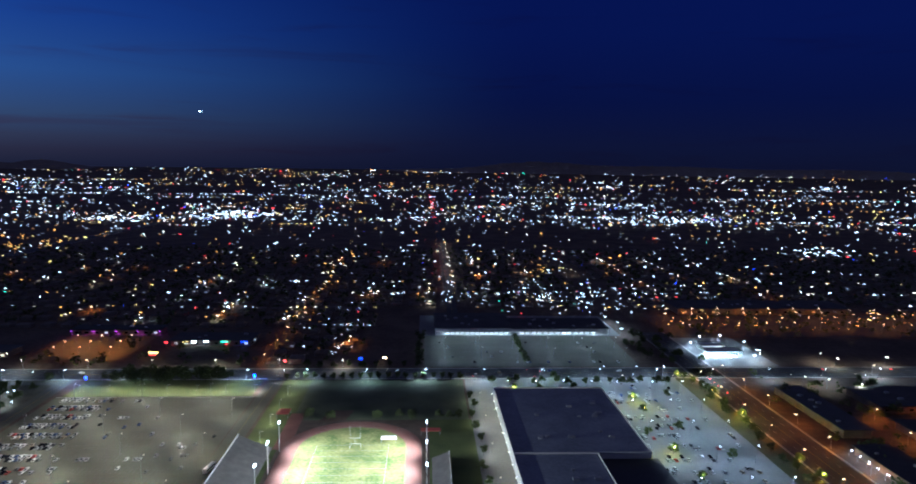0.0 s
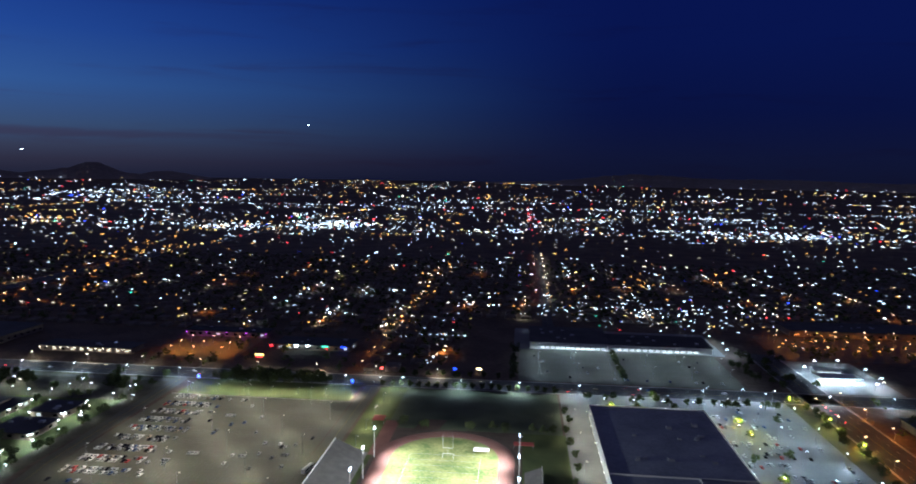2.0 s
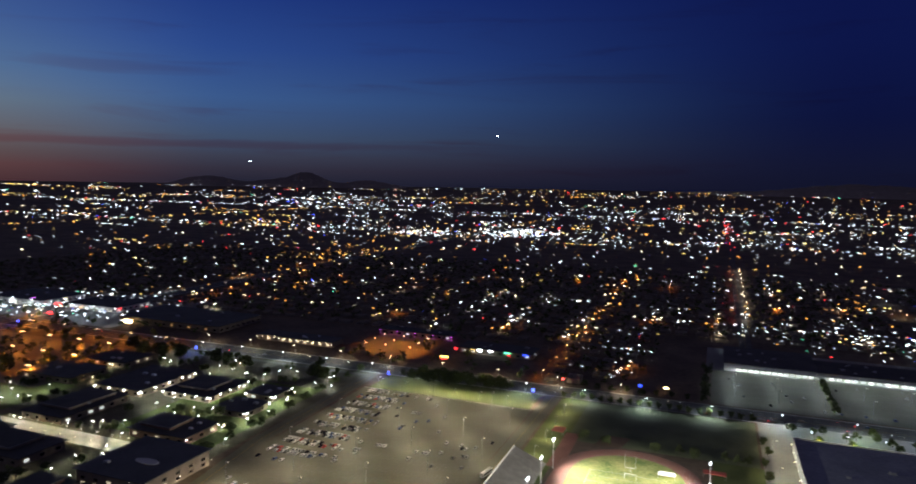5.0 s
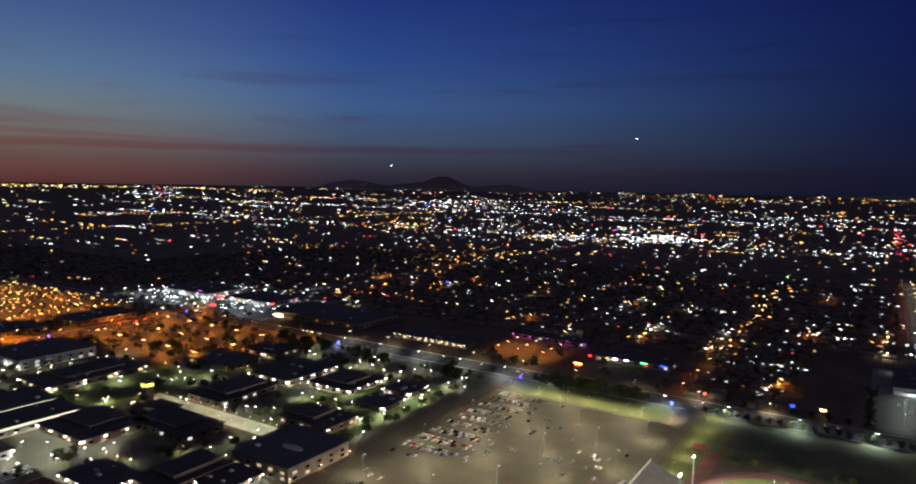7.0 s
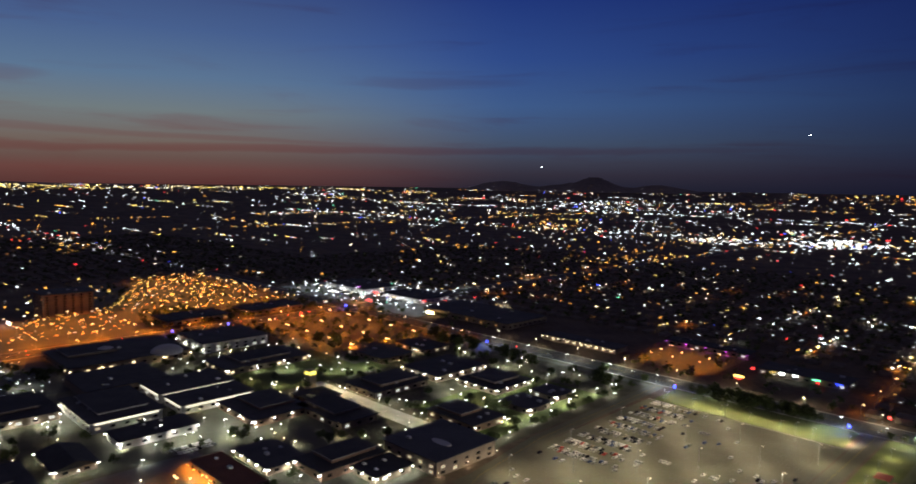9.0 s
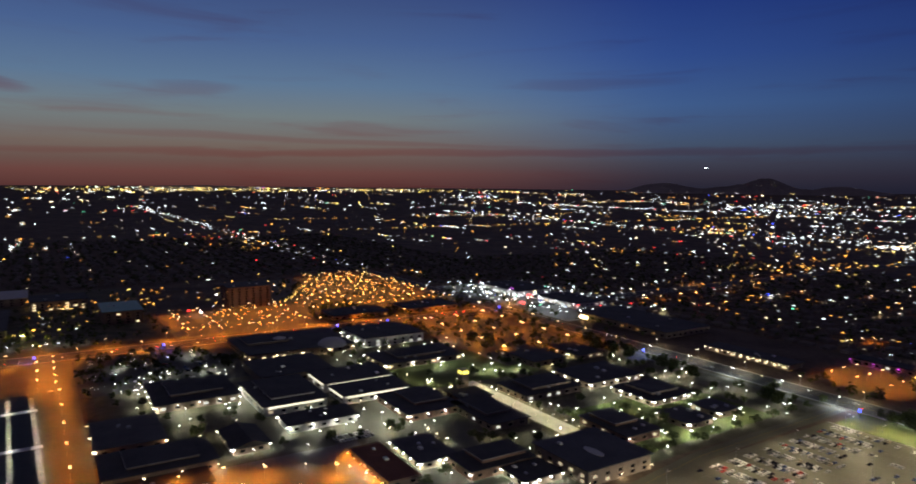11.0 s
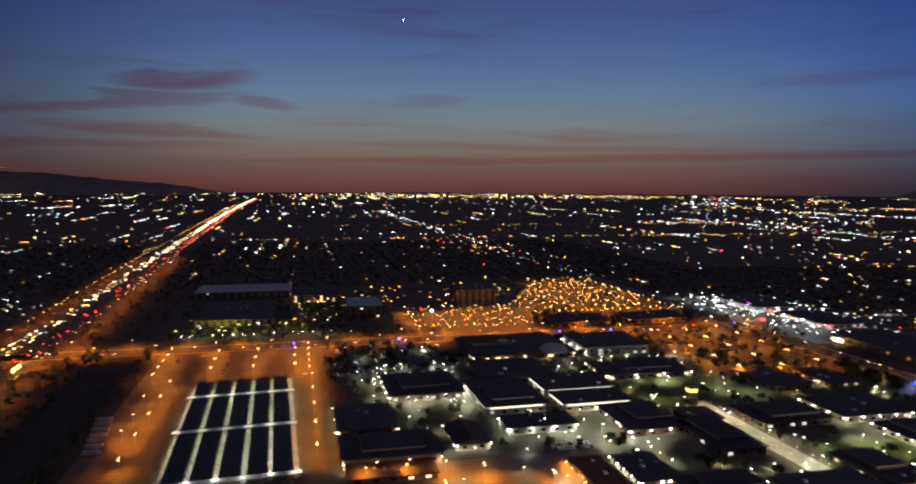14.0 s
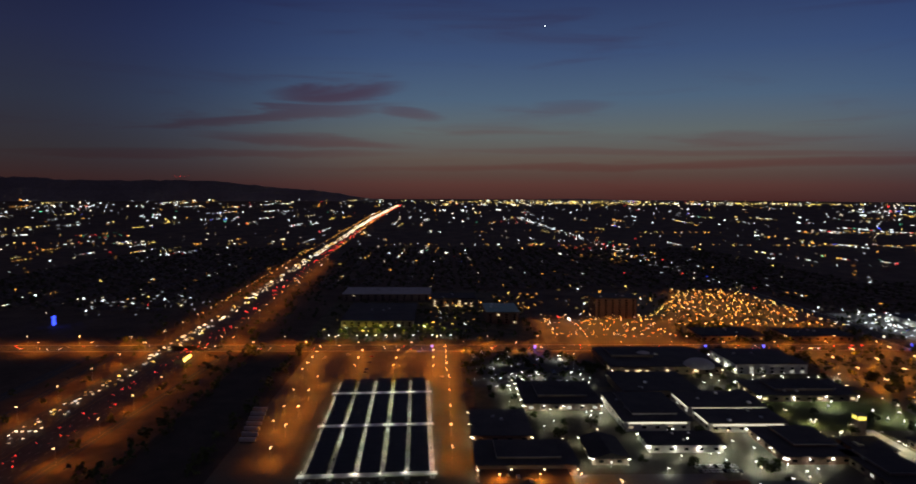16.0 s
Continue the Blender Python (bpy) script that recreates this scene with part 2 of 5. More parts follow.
M["glass"] = surface("dark_glass", (0.010, 0.012, 0.015), (0.020, 0.022, 0.026), 0.3, 0.12)
M["tyre"] = surface("tyre_rubber", (0.012, 0.012, 0.012), (0.022, 0.022, 0.022), 3.0, 0.9)
M["mountain"] = surface("far_mountain", (0.22, 0.19, 0.18), (0.32, 0.28, 0.26), 0.004, 1.0)
M["red_awning"] = surface("red_fabric", (0.40, 0.07, 0.05), (0.50, 0.11, 0.08), 0.5, 0.8)
M["bleacher"] = surface("bleacher_concrete", (0.17, 0.155, 0.14), (0.25, 0.235, 0.21), 0.2, 0.8)
CARS = [surface("car_white", (0.62, 0.62, 0.60), (0.72, 0.72, 0.70), 1, 0.3), surface("car_silver", (0.36, 0.37, 0.38), (0.44, 0.45, 0.46), 1, 0.3, 0.5),
        surface("car_black", (0.012, 0.012, 0.014), (0.022, 0.022, 0.024), 1, 0.25), surface("car_red", (0.35, 0.02, 0.015), (0.42, 0.03, 0.02), 1, 0.3),
        surface("car_blue", (0.02, 0.05, 0.16), (0.03, 0.07, 0.20), 1, 0.3), surface("car_grey", (0.09, 0.09, 0.095), (0.13, 0.13, 0.135), 1, 0.3),
        surface("car_beige", (0.34, 0.28, 0.19), (0.40, 0.33, 0.23), 1, 0.35)]
CAR_WORDS = ["white", "silver", "black", "red", "blue", "grey", "beige"]
WHITE, WARM, ORANGE, YELLOW = (0.80, 0.93, 1.0), (1.0, 0.85, 0.58), (1.0, 0.40, 0.06), (1.0, 0.70, 0.16)
RED, GREEN, BLUE, PURPLE = (1.0, 0.03, 0.03), (0.15, 1.0, 0.55), (0.03, 0.07, 1.0), (0.75, 0.10, 1.0)
PALE = (0.95, 1.0, 0.90)
TINTS = {"white": WHITE, "warm": WARM, "orange": ORANGE, "yellow": YELLOW, "red": RED, "green": GREEN, "blue": BLUE, "purple": PURPLE, "pale": PALE}
DULL = glow("dull_lamp", (1.0, 0.92, 0.76), 0.9)
LAMP = {k: glow("lamp_" + k, c, s) for (k, c), s in zip(TINTS.items(), (12, 10, 5, 4, 4, 3, 3.5, 2.5, 12))}
LAMP["orange"] = glow("sodium_lamp", (1.0, 0.68, 0.32), 10.0)
CITY = {k: glow("far_light_" + k, c, s, spread=0.85) for (k, c), s in zip(TINTS.items(), (3.9, 3.6, 3.2, 3.1, 4.0, 2.4, 4.0, 2.4, 3.9))}
LIT = {k: glow("lit_window_" + k, c, s) for k, c, s in (("white", (0.95, 0.97, 0.90), 0.9), ("warm", (1.0, 0.80, 0.48), 1.6), ("dim", (1.0, 0.82, 0.55), 0.5),
                                                      ("orange", (1.0, 0.50, 0.12), 0.4), ("yellow", (1.0, 0.83, 0.15), 2.2))}


# building blocks -------------------------------------------------------------------
def mesh_of(name, verts, faces, mat, mats=None, index=None):
    me = bpy.data.meshes.new(name)
    me.from_pydata(verts, [], faces)
    for m in (mats or [mat]):
        me.materials.append(m)
    if index is not None:
        me.polygons.foreach_set("material_index", index)
    me.update()
    return me


class Shape:
    """Collects boxes, prisms and the like into one mesh."""

    def __init__(self):
        self.v, self.f = [], []

    def add(self, verts, faces):
        n = len(self.v)
        self.v += verts
        self.f += [tuple(i + n for i in q) for q in faces]
        return self

    def box(self, x0, y0, z0, x1, y1, z1, taper=0.0, skew=0.0):
        t = taper
        return self.add([(x0, y0, z0), (x1, y0, z0), (x1, y1, z0), (x0, y1, z0), (x0 + t, y0 + t, z1 + skew), (x1 - t, y0 + t, z1 + skew), (x1 - t, y1 - t, z1), (x0 + t, y1 - t, z1)],
                        [(0, 3, 2, 1), (4, 5, 6, 7), (0, 1, 5, 4), (1, 2, 6, 5), (2, 3, 7, 6), (3, 0, 4, 7)])

    def tube(self, x, y, z0, z1, r0, r1, n=8, dx=0.0, dy=0.0):
        a = [2 * math.pi * i / n for i in range(n)]
        vs = [(x + r0 * math.cos(t), y + r0 * math.sin(t), z0) for t in a] + [(x + dx + r1 * math.cos(t), y + dy + r1 * math.sin(t), z1) for t in a]
        return self.add(vs, [(i, (i + 1) % n, n + (i + 1) % n, n + i) for i in range(n)] + [tuple(range(n))[::-1], tuple(range(n, 2 * n))])

    def wheel(self, x, y, z, r, w, n=10):
        a = [2 * math.pi * i / n for i in range(n)]
        vs = [(x + r * math.cos(t), y - w / 2, z + r * math.sin(t)) for t in a] + [(x + r * math.cos(t), y + w / 2, z + r * math.sin(t)) for t in a]
        return self.add(vs, [(i, (i + 1) % n, n + (i + 1) % n, n + i) for i in range(n)] + [tuple(range(n)), tuple(range(n, 2 * n))[::-1]])

    def gem(self, x, y, z, r, flat=1.0):
        return self.add([(x + r, y, z), (x - r, y, z), (x, y + r, z), (x, y - r, z), (x, y, z + r * flat), (x, y, z - r * flat)],
                        [(0, 2, 4), (2, 1, 4), (1, 3, 4), (3, 0, 4), (2, 0, 5), (1, 2, 5), (3, 1, 5), (0, 3, 5)])

    def mesh(self, name, mat):
        return mesh_of(name, self.v, self.f, mat)


def part(name, shape, mat, parent, label="", at=None):
    """One mesh object under a thing or a part; shape is a Shape or a mesh."""
    me = shape.mesh(name, mat) if isinstance(shape, Shape) else shape
    ob = new(name, me)
    ob.parent = parent
    if at is not None:
        ob.location = at
    if label:
        ob["label"] = label
    return ob


def thing(name, label, category, at=(0, 0, 0), group="", kind="", turn=0.0):
    ob = new(name)
    ob.empty_display_size = 1.0
    ob.matrix_basis = pose(*at, 0, 0, turn)
    return tagged(ob, label, category, group, kind)


def solid(name, shape, mat, label, category, kind="", group=""):
    return tagged(new(name, shape.mesh(name, mat) if isinstance(shape, Shape) else shape), label, category, group, kind)


POWER = 2.7


def point_light(name, col, watts, parent, at, radius=0.35):
    d = bpy.data.lights.get(name) or bpy.data.lights.new(name, "SPOT")
    col = (1.0, 0.27, 0.02) if col == ORANGE else col
    d.color, d.energy, d.shadow_soft_size = col, watts * POWER, radius
    d.spot_size, d.spot_blend = radians(166), 0.35
    ob = new("bulb", d)
    ob.parent, ob.location = parent, at
    return ob


def rise(r):
    """The valley floor: level near by, then climbing slowly to its rim."""
    return 138.0 * max(0.0, (r - 1500.0) / 3300.0) ** 2


def fold(x, y):
    """A far place of the level plan, laid on the rising floor in the same direction and at the same angle below the eye."""
    dx, dy = x - EYE_X, y - EYE_Y
    far = math.hypot(dx, dy)
    if far <= 1500:
        return x, y, 0.0
    lo, hi = 1500.0, 4780.0
    for _ in range(30):
        mid = (lo + hi) / 2
        lo, hi = (mid, hi) if (rise(mid) - EYE_Z) / mid < -EYE_Z / far else (lo, mid)
    return EYE_X + dx * lo / far, EYE_Y + dy * lo / far, rise(lo)


def fold_polar(az, el):
    """The place on the floor in a direction (degrees from north, to the right) and an angle below level."""
    d = EYE_Z / math.tan(radians(max(0.5, -el)))
    return fold(EYE_X + d * math.sin(radians(az)), EYE_Y + d * math.cos(radians(az)))


# the ground ------------------------------------------------------------------------
def make_ground():
    rings = [0, 150, 400, 800, 1200, 1500] + [1500 + 3400 * (i / 30) for i in range(1, 31)]
    n = 96
    vs, fs = [(EYE_X, EYE_Y, 0)], []
    for r in rings[1:]:
        vs += [(EYE_X + r * math.cos(2 * math.pi * i / n), EYE_Y + r * math.sin(2 * math.pi * i / n), rise(r)) for i in range(n)]
    fs += [(0, 1 + i, 1 + (i + 1) % n) for i in range(n)]
    for k in range(len(rings) - 2):
        a, b = 1 + k * n, 1 + (k + 1) * n
        fs += [(a + i, b + i, b + (i + 1) % n, a + (i + 1) % n) for i in range(n)]
    me = mesh_of("ground", vs, fs, M["ground"])
    me.polygons.foreach_set("use_smooth", [True] * len(fs))
    solid("ground", me, None, "dark desert valley floor of the city at dusk", "ground", "structure")


make_ground()


def slab(name, x0, y0, x1, y1, mat, label, category, z=0.05, kind="structure", turn=0.0):
    """A thin level sheet of ground cover with its own edge."""
    return solid(name, Shape().box(x0, y0, -0.2, x1, y1, z), M[mat], label, category, kind)


# mountains round the rim
def make_range(name, label, az0, az1, peaks, seed):
    """peaks: (azimuth, width, height in degrees above the floor's rim)."""
    rnd = random.Random(seed)
    n = 150
    vs, fs = [], []
    for i in range(n + 1):
        az = az0 + (az1 - az0) * i / n
        e = sum(h * math.exp(-((az - a) / w) ** 2) for a, w, h in peaks) * (0.96 + 0.09 * noise.noise(Vector((az * 1.3, seed, 0))) + 0.04 * rnd.random())
        fade = min(1.0, 6.0 * min(i, n - i) / n)
        for r, k in ((4700, 0.0), (4790, 0.55), (4840, 1.0), (4895, 0.0)):
            z = (rise(4700) - 4) if k == 0 else EYE_Z + r * math.tan(radians(-0.75 + e * fade * k))
            vs.append((EYE_X + r * math.sin(radians(az)), EYE_Y + r * math.cos(radians(az)), z))
    for i in range(n):
        for k in range(3):
            a = 4 * i + k
            fs.append((a, a + 4, a + 5, a + 1))
    me = mesh_of(name, vs, fs, M["mountain"])
    solid(name, me, None, label, "mountain", "structure")


make_range("mountain_west", "long dark desert mountain ridge against the sunset", -150, -88, [(-135.0, 3.4, 1.55), (-130.0, 3.4, 1.45), (-125.0, 3.4, 1.36), (-120.5, 3.4, 1.37), (-116.0, 3.4, 1.11), (-112.0, 3.4, 1.13), (-108.0, 3.4, 1.17), (-104.0, 3.4, 0.79), (-100.0, 3.4, 0.68), (-96.0, 3.4, 0.26)], 3)
make_range("mountain_northwest", "dark humped desert mountain against the dusk sky", -54, -18, [(-45.0, 1.7, 0.04), (-42.5, 1.7, 0.63), (-40.3, 1.7, 0.71), (-37.5, 1.7, 0.32), (-36.0, 1.7, 0.44), (-33.6, 1.7, 1.23), (-31.4, 1.7, 0.28), (-28.8, 1.7, 0.68), (-26.5, 1.7, 0.32), (-24.0, 1.7, 0.06)], 5)
make_range("mountain_north", "low dark mountain range under the night sky", -10, 46, [(9, 6, 1.0), (20, 7, 0.75), (33, 8, 0.7), (-2, 5, 0.3)], 8)
make_range("mountain_far_west", "faint low ridge below the red sunset sky", -92, -62, [(-79, 6, 0.35), (-70, 4, 0.2)], 11)


def freeway_y(x):
    pts = [(-250, -286), (-1000, -290), (-2000, -340), (-5000, -460), (-12000, -640)]
    for (a, ya), (b, yb) in zip(pts, pts[1:]):
        if b <= x <= a:
            return ya + (yb - ya) * (x - a) / (b - a)
    return -640



# roads -----------------------------------------------------------------------------
def road(name, pts, width, label, mat="asphalt", z=0.06, lanes=4, kerb=True):
    """A road along a line of plan points, with its lane lines as parts."""
    def strip(off, w, zz, dashed=0.0):
        sh = Shape()
        for (xa, ya), (xb, yb) in zip(pts, pts[1:]):
            L = math.hypot(xb - xa, yb - ya)
            n = max(1, int(L / (120 if not dashed else dashed)))
            ux, uy = (xb - xa) / L, (yb - ya) / L
            for i in range(n):
                s0, s1 = L * i / n, L * (i + (1 if not dashed else 0.35)) / n
                q = []
                for s in (s0, s1):
                    for o in (off - w / 2, off + w / 2):
                        px, py, pz = fold(xa + ux * s - uy * o, ya + uy * s + ux * o)
                        q.append((px, py, pz + zz))
                bot = [(a, b, c - 0.3) for a, b, c in q]
                sh.add(q + bot, [(0, 1, 3, 2), (4, 6, 7, 5), (0, 2, 6, 4), (1, 5, 7, 3), (0, 4, 5, 1), (2, 3, 7, 6)])
        return sh
    ob = solid(name, strip(0, width, z), M[mat], label, "road", "structure")
    for k in range(1, lanes):
        o = -width / 2 + width * k / lanes
        mid = k * 2 == lanes
        part("lane_line", strip(o, 0.35, z + 0.03, 0.0 if mid else 14.0), M["yellow_paint" if mid else "paint"], ob)
    for s in (-1, 1) if kerb else ():
        part("pavement", strip(s * (width / 2 + 1.3), 1.8, z + 0.12), M["concrete"], ob)
    return ob


road("road_southern", [(-1500, 603), (-500, 603), (800, 609)], 28, "wide grey avenue with pale kerbs under white street lamps", lanes=6)
road("road_dobson", [(-822, -2500), (-822, 2600)], 30, "wide avenue glowing orange under sodium street lamps", lanes=6)
road("road_longmore", [(262, 150), (262, 760)], 27, "dark avenue lit orange beside a store car park", lanes=4)
road("road_north", [(36, 760), (36, 2600)], 14, "straight street running north lit reddish by lamps", lanes=2, kerb=False)
road("road_residential", [(-146, 624), (-158, 860)], 12, "residential street with orange lamps running north", lanes=2, kerb=False)
road("campus_drive_west", [(-309, 589), (-303, 400), (-290, 320), (-262, 250)], 13, "campus drive beside the car park", mat="lot", lanes=2, kerb=False)
road("campus_drive_east", [(-130, 588), (-132, 380), (-132, 250)], 13, "pale drive between car park and sports ground", mat="lot", lanes=2, kerb=False)
road("freeway", [(-250, -286), (-1000, -290), (-2000, -340), (-5000, -460), (-12000, -640)], 62, "broad freeway with streams of traffic running west", lanes=10, kerb=False)
road("freeway_ramp", [(-790, -228), (-620, -236), (-430, -248), (-250, -252)], 9, "freeway slip road lit orange", lanes=2, kerb=False)
road("freeway_ramp", [(-790, -352), (-620, -346), (-430, -334), (-250, -330)], 9, "freeway slip road lit orange", lanes=2, kerb=False)
road("frontage_road", [(-250, -375), (-780, -380)], 14, "frontage road south of the freeway", lanes=2, kerb=False)


# ground covers ------------------------------------------------------------------------
slab("car_park", -296, 300, -138.5, 543, "lot", "large worn brown-grey asphalt car park", "car park", 0.05)
slab("lawn_north", -292, 545, -141, 588, "grass", "green lawn strip between car park and avenue", "lawn", 0.09)
slab("kerb_north", -296, 543, -138.5, 544.4, "concrete", "pale concrete kerb along the lawn", "kerb", 0.18)
slab("lawn_corner", -122, 380, -98, 588, "grass", "lit green lawn beside the running track", "lawn", 0.07)
slab("practice_field", -98, 492, 34, 588, "pale_grass", "dark unlit grass practice field", "lawn", 0.07)
slab("lawn_track_east", 4, 300, 36, 492, "grass", "grass strip beside the running track", "lawn", 0.07)
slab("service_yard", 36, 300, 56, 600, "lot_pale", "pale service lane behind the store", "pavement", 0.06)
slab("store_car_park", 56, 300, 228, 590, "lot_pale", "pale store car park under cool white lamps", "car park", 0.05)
slab("verge_store", 228, 300, 247, 592, "dry_grass", "planted verge between car park and avenue", "verge", 0.12)
slab("plaza_car_park", 0, 626, 208, 742, "lot", "pale empty car park before a lit shopping row", "car park", 0.05)
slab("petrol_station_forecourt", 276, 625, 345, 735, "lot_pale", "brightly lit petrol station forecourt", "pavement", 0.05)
slab("car_park_northeast", 280, 740, 640, 850, "asphalt", "car park lit orange by sodium lamps", "car park", 0.05)
slab("car_park_corner", -380, 650, -290, 745, "lot", "small strip-mall car park lit orange", "car park", 0.05)
slab("campus_ground", -795, 50, -312, 588, "planting", "dark planted college campus ground", "ground", 0.03)
slab("campus_lawn", -420, 375, -325, 520, "grass", "lit green campus lawn", "lawn", 0.07)
slab("campus_lawn_mid", -640, 300, -530, 440, "grass", "dark green campus lawn", "lawn", 0.07)
slab("campus_mall", -532, 343, -372, 361, "concrete", "bright lamp-lit pedestrian walk between college buildings", "pavement", 0.10)
slab("campus_paving", -660, 140, -315, 300, "lot", "worn paved courts between college buildings", "pavement", 0.055)
slab("campus_court", -560, 180, -440, 252, "lot", "pale paved service court between college buildings", "pavement", 0.08)
slab("campus_north_road", -640, 575, -312, 582, "lot", "campus road beside the avenue", "road", 0.09)
slab("brick_yard", -450, 90, -372, 205, "lot_pale", "pale paved yard glowing orange", "pavement", 0.09)
slab("campus_car_park", -800, 40, -655, 190, "asphalt", "dark staff car park full of parked cars", "car park", 0.07)
slab("solar_car_park", -800, -133.5, -430, 40, "lot", "asphalt car park lit orange around solar canopies", "car park", 0.05)
slab("orange_car_park_north", -800, 420, -560, 560, "lot", "car park glowing deep orange under sodium lamps", "car park", 0.08)
slab("hospital_car_park", -1275, 330, -915, 588, "lot", "huge car park dotted with golden lamps", "car park", 0.05)
slab("avenue_car_park", -1010, 150, -845, 329.5, "lot", "busy car park lit orange beside the avenue", "car park", 0.05)
slab("medical_ground", -914.5, 330, -845, 585, "planting", "dark planted ground of medical offices", "ground", 0.05)
slab("hospital_ground", -1300, -160, -842, 149.5, "planting", "planted hospital ground", "ground", 0.04)
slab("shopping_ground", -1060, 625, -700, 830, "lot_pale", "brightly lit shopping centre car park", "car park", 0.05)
slab("freeway_bank_north", -812, -199, -250, -134, "unlit_dirt", "soil bank beside the freeway, coloured dark as unlit", "bank", 0.10)
slab("freeway_shoulder_south", -850, -372, -250, -320, "dirt", "bare shoulder south of the freeway", "verge", 0.05)
slab("freeway_shoulder_north", -850, -253, -250, -199.5, "dirt", "bare shoulder with ramps beside the freeway", "verge", 0.05)


# parking bay lines as parts of each car park
def bay_lines(owner, x0, x1, ys, step=2.75, depth=5.0):
    for y in ys:
        sh = Shape()
        x = x0
        while x <= x1:
            sh.box(x - 0.07, y - depth, 0.03, x + 0.07, y + depth, 0.075)
            x += step
        part("bay_lines", sh, M["lot_pale"], bpy.data.objects[owner])


bay_lines("car_park", -288, -146, range(320, 540, 18))
bay_lines("store_car_park", 150, 222, range(330, 585, 18))
bay_lines("plaza_car_park", 8, 200, range(640, 720, 18))


# the sports ground
def make_track():
    cx, cy, straight = -48.0, 441.5, 84.4
    def oval(r, n=40):
        top = [(cx + r * math.cos(math.pi * i / n), cy + r * math.sin(math.pi * i / n)) for i in range(n + 1)]
        return top + [(cx + r * math.cos(math.pi + math.pi * i / n), cy - straight + r * math.sin(math.pi + math.pi * i / n)) for i in range(n + 1)]

    def ring(r0, r1, z):
        a, b = oval(r0), oval(r1)
        n = len(a)
        sh = Shape()
        sh.add([(*p, z) for p in a] + [(*p, z) for p in b] + [(*p, -0.1) for p in b], [(i, (i + 1) % n, n + (i + 1) % n, n + i) for i in range(n)] + [(n + i, n + (i + 1) % n, 2 * n + (i + 1) % n, 2 * n + i) for i in range(n)])
        return sh
    t = solid("running_track", ring(36.3, 47.0, 0.15), M["track"], "terracotta oval running track around a floodlit pitch", "running track", "structure")
    for k in range(0, 9):
        part("lane_line", ring(36.4 + k * 1.3, 36.48 + k * 1.3, 0.17), M["paint"], t)
    a = oval(36.3)
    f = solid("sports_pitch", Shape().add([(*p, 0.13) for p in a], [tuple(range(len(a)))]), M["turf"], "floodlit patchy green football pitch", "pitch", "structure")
    lines = [(-72.4, 446, -23.6, 446.25), (-72.4, 436.9, -23.6, 437.1), (-72.4, 346, -72.1, 446), (-23.9, 346, -23.6, 446)] + [(-72.4, 346 + 9.14 * k, -23.6, 346.2 + 9.14 * k) for k in range(10)]
    for x0, y0, x1, y1 in lines:
        part("pitch_line", Shape().box(x0, y0, 0.10, x1, y1, 0.16), M["paint"], f)
    # runway spur at the north-west of the oval
    solid("long_jump_runway", Shape().box(-101, 440, 0, -90.5, 506, 0.13), M["track"], "red synthetic runway beside the oval", "runway", "structure")
    solid("shot_put_sector", Shape().add([(-78, 488, 0.12), (-58, 492, 0.12), (-54, 512, 0.12), (-72, 512, 0.12)], [(0, 1, 2, 3)]), M["dirt"], "bare reddish throwing sector in the grass", "sports ground", "structure")


make_track()


def goal_post(x, y):
    g = thing("goal_post", "white steel football goal post on the pitch edge", "goal post", (x, y, 0.1), "goal posts")
    part("base_post", Shape().tube(0, 0, 0, 3.05, 0.12, 0.12), M["white_wall"], g)
    part("crossbar", Shape().box(-3.5, -0.1, 3.0, 3.5, 0.1, 3.2), M["white_wall"], g)
    for s in (-1, 1):
        part("upright", Shape().tube(s * 3.5, 0, 3.1, 12, 0.08, 0.08), M["white_wall"], g)


goal_post(-47, 451)


def soccer_goal(x, y):
    g = thing("soccer_goal", "white soccer goal with pale net frame", "goal", (x, y, 0.12))
    for s in (-1, 1):
        part("goal_side", Shape().box(s * 3.66 - 0.1, -2.0, 0, s * 3.66 + 0.1, 0, 0.15).box(s * 3.66 - 0.1, -0.2, 0, s * 3.66 + 0.1, 0, 2.44), M["white_wall"], g)
    part("goal_bar", Shape().box(-3.76, -0.2, 2.34, 3.76, 0, 2.54), M["white_wall"], g)


soccer_goal(-46, 443)


def scoreboard(x, y):
    g = thing("judging_tent", "bright white tent on the pitch end", "tent", (x, y, 0.1))
    part("canopy", Shape().box(-5.5, -2.5, 2.4, 5.5, 2.5, 3.6, 1.2), M["white_wall"], g)
    for a in (-5, 5):
        for b in (-2.2, 2.2):
            part("pole", Shape().tube(a, b, 0, 2.5, 0.06, 0.06), M["steel"], g)


scoreboard(-24, 452)


def shelter(x, y, w, d):
    g = thing("shelter", "small open shelter with a flat red roof", "shelter", (x, y, 0.08), "red shelters")
    part("roof", Shape().box(-w / 2, -d / 2, 3.0, w / 2, d / 2, 3.35), M["red_awning"], g)
    for a in (-1, 1):
        for b in (-1, 1):
            part("post", Shape().box(a * (w / 2 - .3) - .1, b * (d / 2 - .3) - .1, 0, a * (w / 2 - .3) + .1, b * (d / 2 - .3) + .1, 3.05), M["steel"], g)


shelter(-106, 502, 9, 11)
shelter(5, 465, 14, 6)


